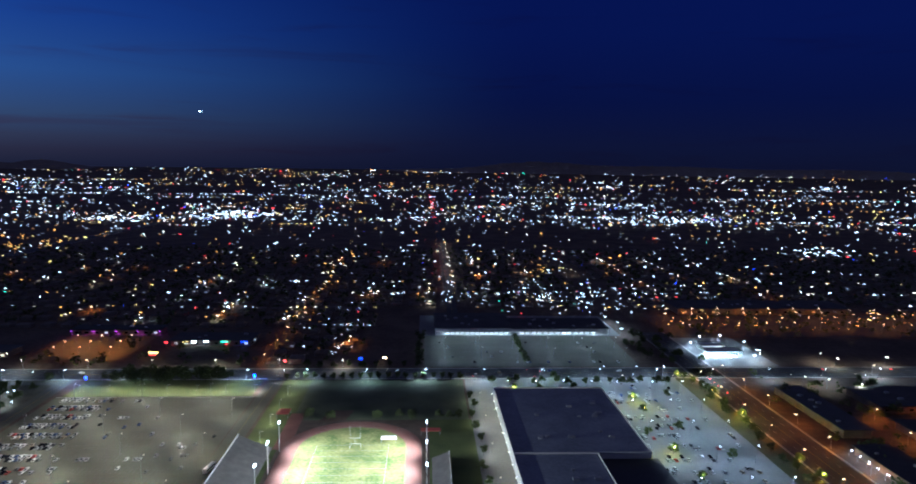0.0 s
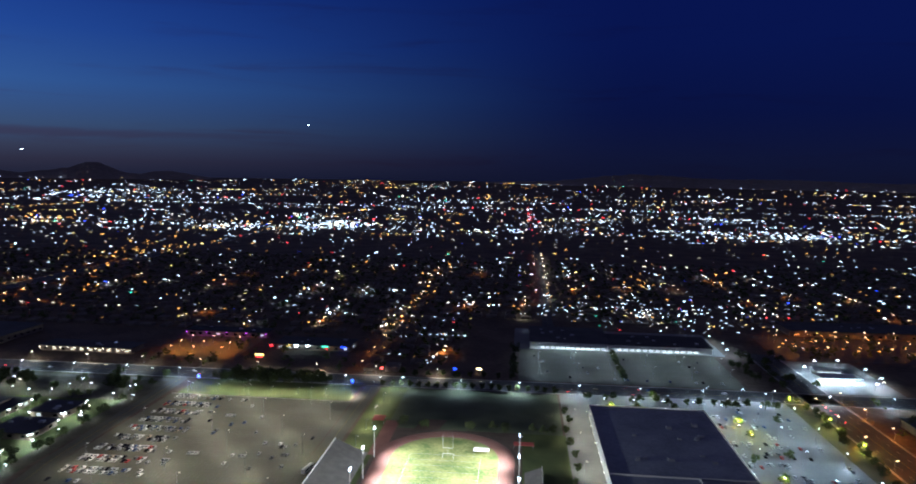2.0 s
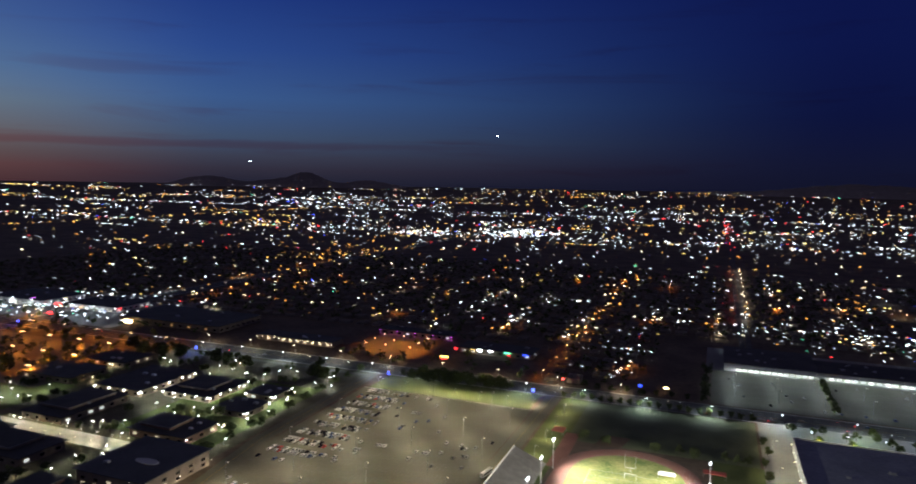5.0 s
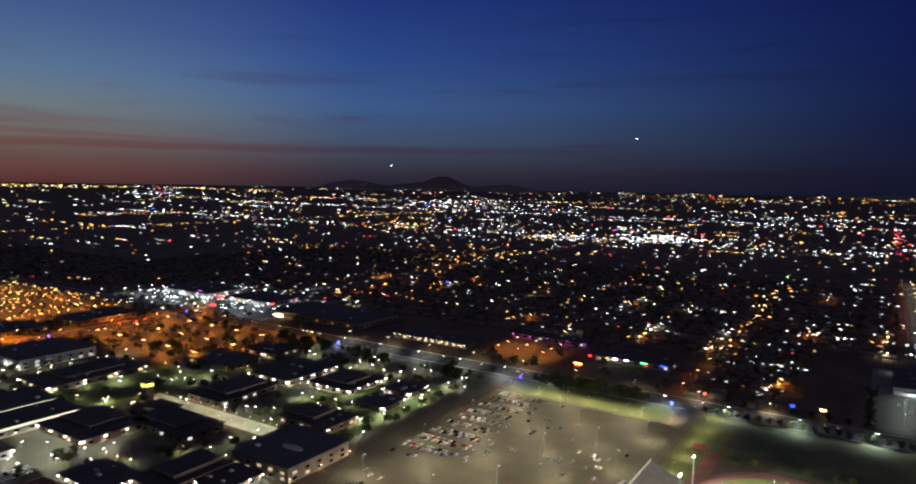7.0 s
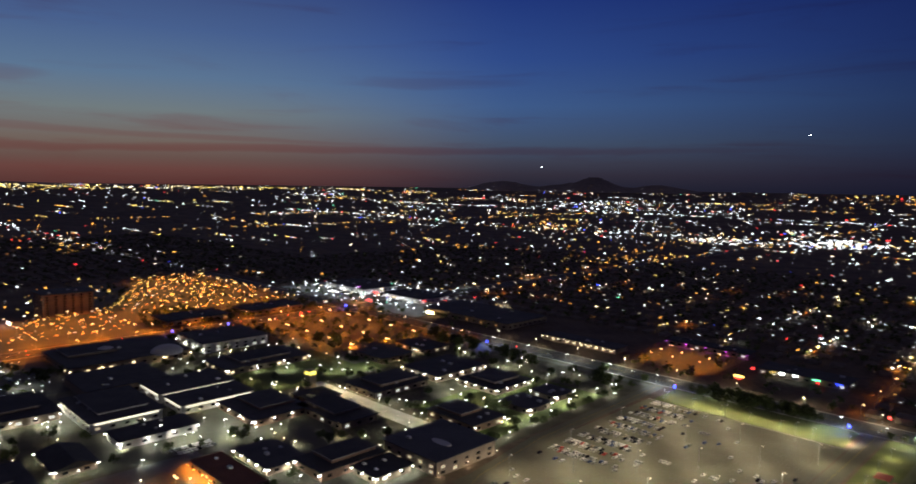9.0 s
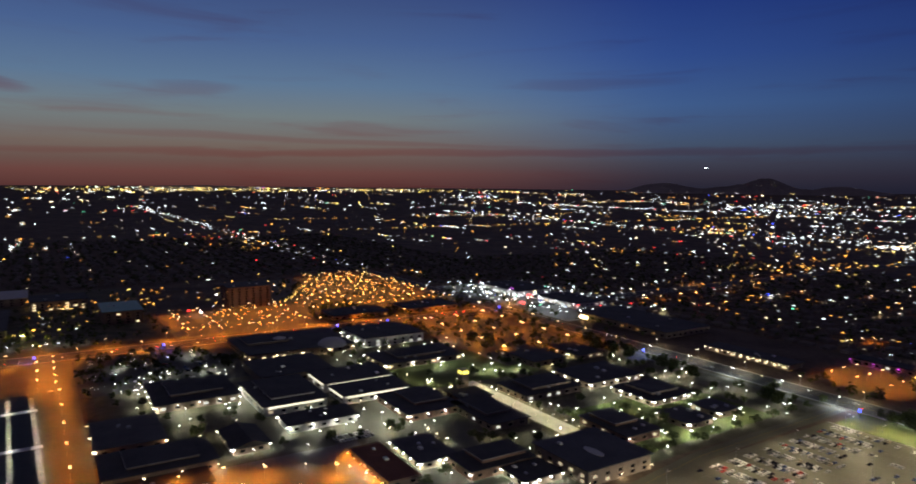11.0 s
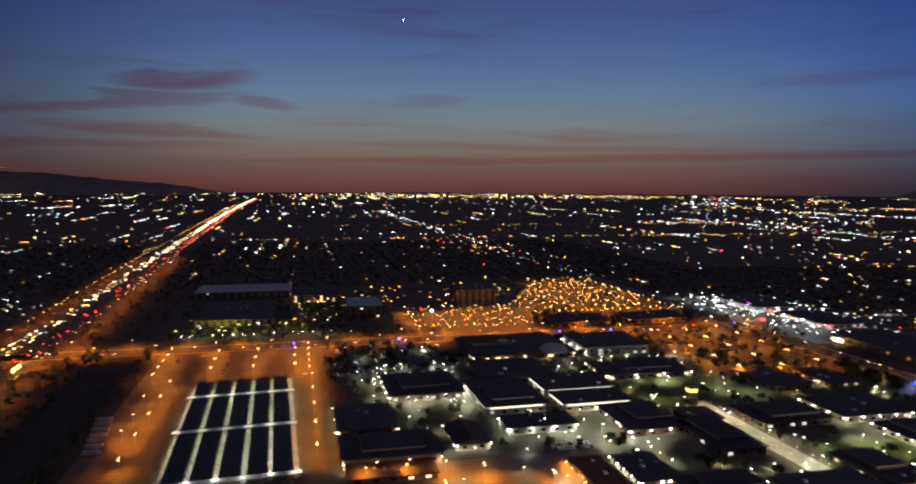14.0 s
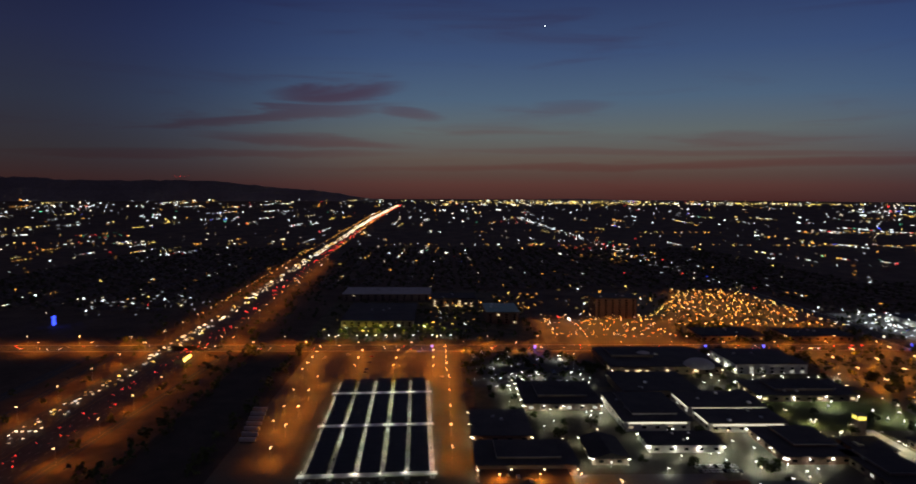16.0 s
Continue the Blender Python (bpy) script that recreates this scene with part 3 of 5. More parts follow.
def bleachers(x0, y0, y1, rows, side):
    g = thing("grandstand", "grey concrete grandstand facing the pitch", "grandstand", (x0, y0, 0.06))
    for k in range(rows):
        z = 0.6 + 0.45 * k
        part("terrace_step", Shape().box(side * 1.1 * k, 0, 0, side * 1.1 * (k + 1), y1 - y0, z), M["bleacher"], g)
    part("rear_wall", Shape().box(side * 1.1 * rows, 0, 0, side * (1.1 * rows + 0.3), y1 - y0, 1.2 + 0.45 * rows), M["white_wall"], g)


bleachers(-101.5, 318, 442, 20, -1)
bleachers(5.5, 330, 424, 10, 1)


# buildings ------------------------------------------------------------------------
BLOCKS = []


def building(name, label, x0, y0, x1, y1, h, wall="stucco", roof="roof", overhang=1.6, parapet=0.0, windows="dim", units=3, wing="SE", seed=1, lit_share=0.4, category="building", step=10.0, ridge=0.0):
    BLOCKS.append((x0, y0, x1, y1))
    rnd = random.Random(seed)
    cx, cy, w, d = (x0 + x1) / 2, (y0 + y1) / 2, x1 - x0, y1 - y0
    g = thing(name, label, category, (cx, cy, 0.05))
    part("wall", Shape().box(-w / 2, -d / 2, 0, w / 2, d / 2, h), M[wall], g)
    o = overhang
    if ridge:
        a, b = w / 2 + o, d / 2 + o
        sh = Shape().add([(-a, -b, h), (a, -b, h), (a, b, h), (-a, b, h), (-a, 0, h + ridge), (a, 0, h + ridge), (-a, -b, h - 0.3), (a, -b, h - 0.3), (a, b, h - 0.3), (-a, b, h - 0.3)],
                         [(0, 1, 5, 4), (2, 3, 4, 5), (1, 2, 5), (3, 0, 4), (0, 6, 7, 1), (1, 7, 8, 2), (2, 8, 9, 3), (3, 9, 6, 0), (6, 9, 8, 7)])
    else:
        sh = Shape().box(-w / 2 - o, -d / 2 - o, h, w / 2 + o, d / 2 + o, h + 0.45)
    r = part("roof", sh, M[roof], g)
    if parapet:
        q = 0.35
        for bx in ((-w / 2 - o, -d / 2 - o, w / 2 + o, -d / 2 - o + q), (-w / 2 - o, d / 2 + o - q, w / 2 + o, d / 2 + o), (-w / 2 - o, -d / 2 - o + q, -w / 2 - o + q, d / 2 + o - q), (w / 2 + o - q, -d / 2 - o + q, w / 2 + o, d / 2 + o - q)):
            part("parapet", Shape().box(bx[0], bx[1], h + 0.45, bx[2], bx[3], h + 0.45 + parapet), M[wall], r)
    for _ in range(units):
        ux, uy, s = rnd.uniform(-0.38, 0.38) * w, rnd.uniform(-0.36, 0.36) * d, rnd.uniform(1.1, 2.1)
        part("air_unit", Shape().box(ux - s, uy - s * 0.7, h + 0.45, ux + s, uy + s * 0.7, h + 0.45 + s * 0.75, 0.1), M["steel"], r)
    zs = [h * 0.28] if h < 9 else [1.2 + 3.6 * k for k in range(int(h / 3.6))]
    for side, L in (("S", w), ("E", d)):
        if side not in wing:
            continue
        n = max(1, min(12, int(L / step)))
        for z0 in zs:
            for k in range(n):
                c = -L / 2 + L * (k + 0.5) / n
                ww = min(1.7, L / n * 0.33)
                z1 = z0 + min(2.0, h * 0.42)
                m = LIT[windows] if rnd.random() < lit_share * 0.55 else M["glass"]
                sh = Shape().box(c - ww, -d / 2 - 0.06, z0, c + ww, -d / 2 + 0.05, z1) if side == "S" else Shape().box(w / 2 - 0.05, c - ww, z0, w / 2 + 0.06, c + ww, z1)
                part("window", sh, m, g)
    return g


def eave_lamps(g, pts, tint, watts, r=0.9, z=4.6, lights=True):
    """Round lamps under a building's eaves, each with its own glow."""
    gx, gy = g.location.x, g.location.y
    for i, (x, y) in enumerate(pts):
        part("wall_lamp", Shape().gem(0, 0, 0, r, 0.8), LAMP[tint], g, tint + " wall lamp", at=(x - gx, y - gy, z))
        if lights:
            point_light("eave_%s_%d" % (tint, watts), TINTS[tint], watts * 0.9, g, (x - gx, y - gy, z - 0.9), 0.3)


def along(x0, y0, x1, y1, n):
    return [(x0 + (x1 - x0) * i / max(1, n - 1), y0 + (y1 - y0) * i / max(1, n - 1)) for i in range(n)]


# big store with its notch
store = building("warehouse_store", "large warehouse store with a flat grey-blue roof", 57, 410, 146, 536, 8.6, wall="white_wall", roof="roof_grey", overhang=0.2, parapet=0.9, windows="dim", units=14, wing="E", seed=4, category="store", step=20, lit_share=0.8)
wing = building("store_wing", "garden wing of the store with a dark flat roof", 57, 300, 111, 409.5, 8.55, wall="white_wall", roof="roof_grey", overhang=0.2, parapet=0.9, units=6, wing="E", seed=5, category="store", step=25)
garden = building("garden_yard", "black netted garden yard beside the store", 111.5, 330, 150, 409.5, 5.0, wall="dark_metal", roof="dark_metal", overhang=0.1, units=0, wing="", category="yard")
eave_lamps(store, along(55, 418, 55, 530, 8), "warm", 420, 0.35, 6.5)
eave_lamps(store, along(66, 538.5, 138, 538.5, 4), "white", 700, 0.35, 6.5)
eave_lamps(store, along(149, 420, 149, 525, 6), "warm", 700, 0.35, 6.0)
eave_lamps(wing, along(55, 330, 55, 400, 5), "warm", 420, 0.35, 6.5)

# shopping row north of the avenue
row_a = building("shopping_row", "long shopping row with dark roof and bright lit arcade", 12, 746, 98, 822, 8.0, wall="white_wall", roof="roof", overhang=1.0, windows="white", wing="", units=8, seed=7, category="shop")
row_b = building("shopping_row", "long shopping row with dark roof and bright lit arcade", 99, 748, 209, 798, 7.2, wall="white_wall", roof="roof", overhang=1.0, windows="white", wing="", units=8, seed=8, category="shop")
for g, xa, xb, y in ((row_a, 26, 92, 746), (row_b, 110, 192, 748)):
    gx, gy = g.location.x, g.location.y
    part("canopy", Shape().box(xa - 14 - gx, y - 5 - gy, 4.3, xb + 8 - gx, y - gy, 4.8), M["white_wall"], g, "white arcade canopy")
    for x, _ in along(xa, 0, xb, 0, 13):
        part("shop_window", Shape().box(x - 1.7 - gx, y - 0.12 - gy, 1.0, x + 1.7 - gx, y + 0.05 - gy, 4.0), LIT["white"], g, "bright shop window")
    for x, _ in along(xa, 0, xb, 0, 6):
        point_light("arcade_light", WHITE, 500, g, (x - gx, y - 2.6 - gy, 3.6), 0.4)
    eave_lamps(g, along(xa - 8, y + 79 if g is row_a else y + 53, xb, y + 79 if g is row_a else y + 53, 5), "white", 900, 0.6, 6.5)
# lane slab added in a pale colour to stand for the lamp-lit apron
slab("plaza_rear_lane", -6, 742.5, 222, 845, "lot_pale", "lane round the shopping row, coloured pale for lamplight", "pavement", 0.04)
slab("planted_median", 98, 640, 101, 740, "grass", "narrow planted strip across the car park", "verge", 0.2)

# petrol station
def petrol_station(x, y):
    g = thing("petrol_station", "petrol station with a glaring white canopy", "petrol station", (x, y, 0.05))
    c = part("canopy", Shape().box(-18, -9, 5.2, 18, 9, 6.2), M["white_wall"], g)
    for a in (-14, 0, 14):
        for b in (-6, 6):
            part("column", Shape().box(a - .3, b - .3, 0, a + .3, b + .3, 5.2), M["steel"], g)
        for b in (-6, 6):
            part("pump", Shape().box(a - .5, b - 1.6, 0, a + .5, b - 0.6, 1.7), M["white_wall"], g)
    for a in (-15, -5, 5, 15):
        for b in (-8, 0, 8):
            part("downlight", Shape().box(a - .7, b - .7, 5.05, a + .7, b + .7, 5.25), LAMP["white"], c)
        point_light("forecourt_light", (0.82, 0.97, 1.0), 11000, g, (a, 0, 4.6), 0.6)
    part("fascia_band", Shape().box(-18.1, -9.12, 5.4, 18.1, -9.0, 6.0), glow("fascia_light", (0.75, 0.97, 1.0), 3.0), c, "glowing pale fascia")
    k = part("kiosk", Shape().box(-12, 22, 0, 14, 34, 4.5), M["white_wall"], g)
    part("kiosk_window", Shape().box(-10, 21.85, 0.8, 12, 22.05, 3.6), LIT["white"], k)


petrol_station(303, 664)


# long low building across the avenue, east
building("apartment_block", "long low dark-roofed apartment block", 299, 452, 320, 548, 6.5, roof="roof_slate", units=5, wing="E", seed=12, windows="warm", lit_share=0.2)
building("apartment_block", "long low dark-roofed apartment block", 350, 430, 470, 470, 6.0, units=5, wing="S", seed=13, windows="orange", lit_share=0.3)
building("apartment_block", "long low dark-roofed apartment block", 360, 500, 480, 545, 6.0, units=5, wing="S", seed=14, windows="orange", lit_share=0.3)
building("apartment_block", "long low dark-roofed apartment block", 290, 335, 314, 425, 6.0, units=4, wing="E", seed=15, windows="white", lit_share=0.5)
building("retail_shed", "broad dark retail shed beside an orange-lit car park", 330, 855, 560, 905, 8, units=8, wing="S", seed=16, windows="orange", lit_share=0.5, category="shop")

# the college campus
lib = building("college_hall", "two-storey college hall with a dark flat roof", -606, 162, -531, 214, 8.5, wall="white_wall", overhang=2.0, windows="dim", wing="SE", seed=21, lit_share=0.5, units=6)
building("college_hall", "dark-roofed college hall north of a lit court", -676, 184, -613, 252, 8.5, wall="stucco", overhang=1.5, seed=22, wing="E", units=3)
hall_n = building("college_hall", "low college hall with a lit roof edge", -611, 226, -567, 292, 8.2, wall="white_wall", overhang=1.2, seed=23, windows="white", wing="SE", lit_share=0.7)
hall_s = building("college_hall", "low college hall with a lit roof edge", -562, 228, -528, 290, 7.5, wall="white_wall", overhang=1.2, seed=24, windows="white", wing="SE", lit_share=0.7)
c1 = building("classroom_block", "brown classroom block with lamps along its eaves", -522, 256, -464, 304, 6.0, wall="brick", seed=25, wing="SE")
building("classroom_block", "small dark classroom block beside a clock tower", -503, 314, -476, 342, 5.0, wall="brick", seed=26, wing="SE", windows="warm")
c2 = building("classroom_block", "long classroom block along the bright walk", -474, 300, -414, 334, 6.0, wall="stucco", seed=27, wing="SE", windows="white", lit_share=0.5)
aud = building("gymnasium", "big gymnasium with a broad dark slate roof", -359, 297, -306, 352, 10.5, wall="stucco", roof="roof_slate", overhang=1.5, units=1, seed=28, wing="SE", windows="dim")
d1 = building("classroom_block", "low classroom block ringed by white lamps", -423, 220, -381, 248, 5.2, wall="stucco", seed=29, wing="SE", windows="white")
d2 = building("classroom_block", "brown classroom block with a dark double roof", -379, 240, -350, 289, 6.5, wall="brick", seed=30, wing="SE")
d3 = building("classroom_block", "low classroom wing with bright lamps on its eaves", -347, 262, -324, 291, 5.0, wall="stucco", seed=31, wing="SE", windows="white")
e1 = building("classroom_block", "square classroom block beside the bright walk", -498, 365, -456, 426, 6.0, wall="stucco", seed=32, wing="SE", windows="white")
e2 = building("classroom_block", "classroom block with round lamps under its eaves", -505, 438, -455, 502, 6.0, wall="stucco", seed=33, wing="SE", windows="white")
e3 = building("classroom_block", "brown classroom block beside a lawn", -394, 370, -343, 403, 6.0, wall="brick", seed=34, wing="SE")
e4 = building("classroom_block", "low classroom block with bright eaves lamps", -440, 450, -392, 500, 5.0, wall="stucco", seed=35, wing="SE", windows="white")
e5 = building("classroom_block", "small square classroom block in the lawn", -371, 432, -340, 460, 5.0, wall="stucco", seed=36, wing="SE", windows="white")
e6 = building("classroom_block", "small square classroom block in the lawn", -372, 474, -345, 498, 5.0, wall="stucco", seed=37, wing="SE", windows="white")
f1 = building("student_centre", "dark-roofed student centre ringed by bright lamps", -650, 90, -583, 156, 6.5, wall="stucco", seed=38, wing="SE", windows="white", lit_share=0.6)
f2 = building("workshop", "brown workshop block with dark roof", -566, 42, -508, 86, 6.0, wall="brick", seed=39, wing="SE")
f3 = building("warehouse", "long pale warehouse with a dark roof", -492, 42, -449, 108, 7.5, wall="stucco", seed=40, wing="SE", windows="warm", lit_share=0.5)
building("warehouse", "low shed roof in front of the pale warehouse", -448, 44, -425, 100, 4.0, wall="stucco", seed=41, wing="SE", windows="warm")
f4 = building("classroom_block", "small gabled classroom block", -506, 122, -466, 147, 5.0, ridge=4.0, units=0, wall="stucco", seed=42, wing="SE", windows="warm")
d4 = building("classroom_block", "dark-roofed classroom block beside the service court", -513, 168, -487, 222, 6.0, wall="white_wall", seed=49, wing="SE", windows="white", lit_share=0.6)
rust = building("boiler_house", "rust-roofed service building glowing orange", -427, 190, -366, 212, 4.5, wall="stucco", roof="roof_red", overhang=0.5, parapet=0.5, seed=43, wing="SE", units=2)
g1 = building("performing_arts_hall", "large dark arts hall with a low dome", -790, 195, -700, 310, 8.0, wall="stucco", seed=44, wing="SE", windows="warm")
h1 = building("administration_block", "two-storey office block with lit storeys", -768, 325, -700, 400, 10.5, wall="white_wall", seed=45, wing="SE", windows="white", lit_share=0.8)
i1 = building("classroom_block", "classroom block with bright yellow doorway", -655, 305, -606, 395, 6.0, wall="stucco", seed=46, wing="SE", windows="warm", lit_share=0.6)
building("classroom_block", "dark-roofed classroom block near the trees", -600, 440, -540, 480, 6.0, wall="stucco", seed=47, wing="SE")
building("classroom_block", "low dark classroom block among trees", -590, 500, -540, 535, 5.0, wall="stucco", seed=48, wing="SE")


def upper_storey(g, x0, y0, x1, y1, h, rise_by, wall, trim="roof"):
    """A raised block on a flat roof, with its own eaves and a roof edge coloured pale as if lit."""
    gx, gy = g.location.x, g.location.y
    u = part("upper_wall", Shape().box(x0 - gx, y0 - gy, h + 0.44, x1 - gx, y1 - gy, h + rise_by), M[wall], g)
    part("upper_roof", Shape().box(x0 - 0.9 - gx, y0 - 0.9 - gy, h + rise_by, x1 + 0.9 - gx, y1 + 0.9 - gy, h + rise_by + 0.35), M[trim], u)
    # pale strips south and east: light on the parapet tops, put into the colour
    for bx in ((x0 - 1.0, y0 - 1.0, x1 + 1.0, y0 - 0.7), (x1 + 0.7, y0 - 0.7, x1 + 1.0, y1 + 1.0)):
        part("roof_edge", Shape().box(bx[0] - gx, bx[1] - gy, h + rise_by + 0.05, bx[2] - gx, bx[3] - gy, h + rise_by + 0.5), M["concrete"], u)


upper_storey(d2, -377, 252, -356, 287, 6.5, 2.6, "brick")
upper_storey(c1, -518, 270, -480, 300, 6.0, 2.4, "brick")
upper_storey(c2, -470, 306, -430, 330, 6.0, 2.2, "stucco")
upper_storey(e1, -494, 378, -464, 422, 6.0, 2.2, "stucco")
upper_storey(e3, -390, 376, -362, 399, 6.0, 2.4, "brick")
upper_storey(e4, -436, 462, -404, 494, 5.0, 2.0, "stucco")
upper_storey(lib, -600, 172, -545, 208, 8.5, 1.6, "white_wall")
upper_storey(f1, -640, 104, -600, 146, 6.5, 2.0, "stucco")
upper_storey(f3, -488, 56, -458, 98, 7.5, 1.6, "stucco")
upper_storey(g1, -780, 205, -740, 250, 8.0, 2.4, "stucco")
upper_storey(i1, -650, 325, -618, 380, 6.0, 2.2, "stucco")


def dome(x, y, r, z, parent):
    n, k = 20, 5
    vs, fs = [], []
    for j in range(k + 1):
        a = (math.pi / 2) * j / k
        vs += [(x + r * math.cos(a) * math.cos(2 * math.pi * i / n), y + r * math.cos(a) * math.sin(2 * math.pi * i / n), z + 0.5 * r * math.sin(a)) for i in range(n)]
    for j in range(k):
        fs += [(j * n + i, j * n + (i + 1) % n, (j + 1) * n + (i + 1) % n, (j + 1) * n + i) for i in range(n)]
    part("dome", Shape().add(vs, fs), M["roof_pale"], parent, "pale low dome")


dome(40, 35, 16, 7.5, g1)
dome(-5, -10, 9, 8.3, g1)


def ring_lamps(g, x0, y0, x1, y1, sides, tint, watts, gap=9.0, **kw):
    o = 1.4
    for s in sides:
        if s == "S":
            p = along(x0, y0 - o, x1, y0 - o, max(2, int((x1 - x0) / gap)))
        elif s == "E":
            p = along(x1 + o, y0, x1 + o, y1, max(2, int((y1 - y0) / gap)))
        elif s == "W":
            p = along(x0 - o, y0, x0 - o, y1, max(2, int((y1 - y0) / gap)))
        else:
            p = along(x0, y1 + o, x1, y1 + o, max(2, int((x1 - x0) / gap)))
        eave_lamps(g, p, tint, watts, **kw)


ring_lamps(d1, -423, 220, -381, 248, "SE", "pale", 520, 8)
ring_lamps(d4, -513, 168, -487, 222, "SE", "pale", 520, 11)
ring_lamps(d3, -347, 262, -324, 291, "SE", "pale", 520, 7)
ring_lamps(d2, -379, 240, -350, 289, "S", "pale", 420, 16)
ring_lamps(c1, -522, 256, -464, 304, "SE", "pale", 520, 12)
ring_lamps(e2, -505, 438, -455, 502, "SE", "pale", 520, 12)
ring_lamps(e4, -440, 450, -392, 500, "SE", "pale", 520, 9)
ring_lamps(e5, -371, 432, -340, 460, "SE", "pale", 520, 12)
ring_lamps(e6, -372, 474, -345, 498, "SE", "pale", 520, 12)
ring_lamps(e3, -394, 370, -343, 403, "E", "pale", 900, 18, r=0.7)
ring_lamps(f1, -650, 90, -583, 156, "SE", "pale", 700, 13, r=0.6)
ring_lamps(f2, -566, 42, -508, 86, "SE", "warm", 420, 18)
ring_lamps(f3, -492, 42, -449, 108, "E", "warm", 900, 14, r=0.6)
ring_lamps(f4, -506, 122, -466, 147, "SE", "pale", 420, 14)
ring_lamps(i1, -655, 305, -606, 395, "SE", "pale", 520, 22)
ring_lamps(h1, -768, 325, -700, 400, "S", "pale", 700, 14)
ring_lamps(g1, -790, 195, -700, 310, "E", "warm", 800, 22, r=0.7)
ring_lamps(aud, -359, 297, -306, 352, "E", "warm", 300, 16, r=0.3, z=3.5)
eave_lamps(rust, along(-424, 187.5, -370, 187.5, 6), "orange", 1400, 0.4, 3.6)
eave_lamps(rust, along(-429.5, 192, -429.5, 210, 3), "orange", 1400, 0.4, 3.6)
sky = Shape()
sky.add([(9 * math.cos(a * math.pi / 12), 3.4 * math.sin(a * math.pi / 12), z) for z in (10.9, 11.5) for a in range(24)], [(i, (i + 1) % 24, 24 + (i + 1) % 24, 24 + i) for i in range(24)] + [tuple(range(24, 48))])
part("skylight", sky, M["roof_pale"], aud, "pale oval skylight hump", at=(6, -4, 0))
# glowing bands on the lit halls, in place of lamplight on their walls
for g, x0, y0, x1, y1, z in ((lib, -606, 162, -531, 214, 6.4), (hall_n, -611, 226, -567, 292, 6.0), (hall_s, -562, 228, -528, 290, 5.4)):
    gx, gy = g.location.x, g.location.y
    part("soffit_strip", Shape().box(x0 + 3 - gx, y0 - 0.5 - gy, z, x1 - 3 - gx, y0 - 0.05 - gy, z + 0.9), glow("wall_light_glow", (1.0, 0.95, 0.78), 1.5, True), g, "long glowing band in place of a lamp-lit wall")
    part("soffit_strip", Shape().box(x1 + 0.05 - gx, y0 + 3 - gy, z, x1 + 0.5 - gx, y1 - 3 - gy, z + 0.9), glow("wall_light_glow", (1.0, 0.95, 0.78), 1.5, True), g, "long glowing band in place of a lamp-lit wall")


def clock_tower(x, y):
    g = thing("bell_tower", "square tan tower with a glowing yellow lantern", "tower", (x, y, 0.05))
    part("shaft", Shape().box(-3.6, -3.6, 0, 3.6, 3.6, 13.5), M["stucco"], g)
    part("lantern", Shape().box(-3.5, -3.5, 13.5, 3.5, 3.5, 16.5), LIT["yellow"], g, "glowing yellow lantern storey")
    part("cap", Shape().box(-4.2, -4.2, 16.5, 4.2, 4.2, 17.3), M["stucco"], g)
    for a in (-1, 1):
        for b in (-1, 1):
            part("corner_post", Shape().box(a * 3.55 - .35, b * 3.55 - .35, 13.4, a * 3.55 + .35, b * 3.55 + .35, 16.6), M["stucco"], g)


clock_tower(-519, 341)


POLES = {}


def pole_lamp(x, y, tint, h, watts, name="street_lamp", label="", group="", arms=1, size=0.55, lit=True, turn=0.0):
    key = (name, tint, h, watts, arms, size, lit)
    if key not in POLES:
        g = thing(name, label or "tall steel street lamp with a %s light" % tint, "street lamp", (x, y, 0.05), group or name.replace("_", " ") + "s", turn=turn)
        part("pole", Shape().tube(0, 0, 0, h, 0.14, 0.08, 6), M["steel"], g)
        for a in range(arms):
            s = 1 if a == 0 else -1
            part("arm", Shape().box(min(0, s * 1.6), -0.07, h - 0.14, max(0, s * 1.6), 0.07, h), M["steel"], g)
            part("lamp_head", Shape().box(s * 1.6 - size, -size * 0.7, h - 0.5, s * 1.6 + size, size * 0.7, h + 0.1, 0.12), LAMP[tint] if size > 0.3 else DULL, g, "glowing %s lamp head" % tint)
        if lit:
            point_light("%s_%s_%d_%d" % (name, tint, watts, h), TINTS[tint], watts, g, (0, 0, h - 1.0), 0.4)
        POLES[key] = g
        return g
    return copy_thing(POLES[key], pose(x, y, 0.05, 0, 0, turn))


# solar canopies
def solar_canopy(y0, x0, x1, label="tilted array of dark solar panels on a steel canopy"):
    g = thing("solar_canopy", label, "solar canopy", (x0, y0, 0.05), "solar canopies over the car park")
    L, w = x1 - x0, 13.0
    n = int(L / 8)
    for k in range(n):
        a, b = L * k / n, L * (k + 1) / n - 0.12
        part("panel", Shape().box(a, -w / 2, 4.0, b, w / 2, 4.12, 0, 0.35), M["panel"], g)
    for k in range(0, n + 1, 2):
        a = min(L - 0.5, L * k / n)
        part("post", Shape().box(a - .2, -.2, 0, a + .2, .2, 4.0), M["steel"], g)
    return g


def leaning(x, y):
    """The lot stands two degrees askew of the street grid."""
    return x - 0.06 * (y + 35), y + 0.032 * (x + 675)


LEAN = 1.83
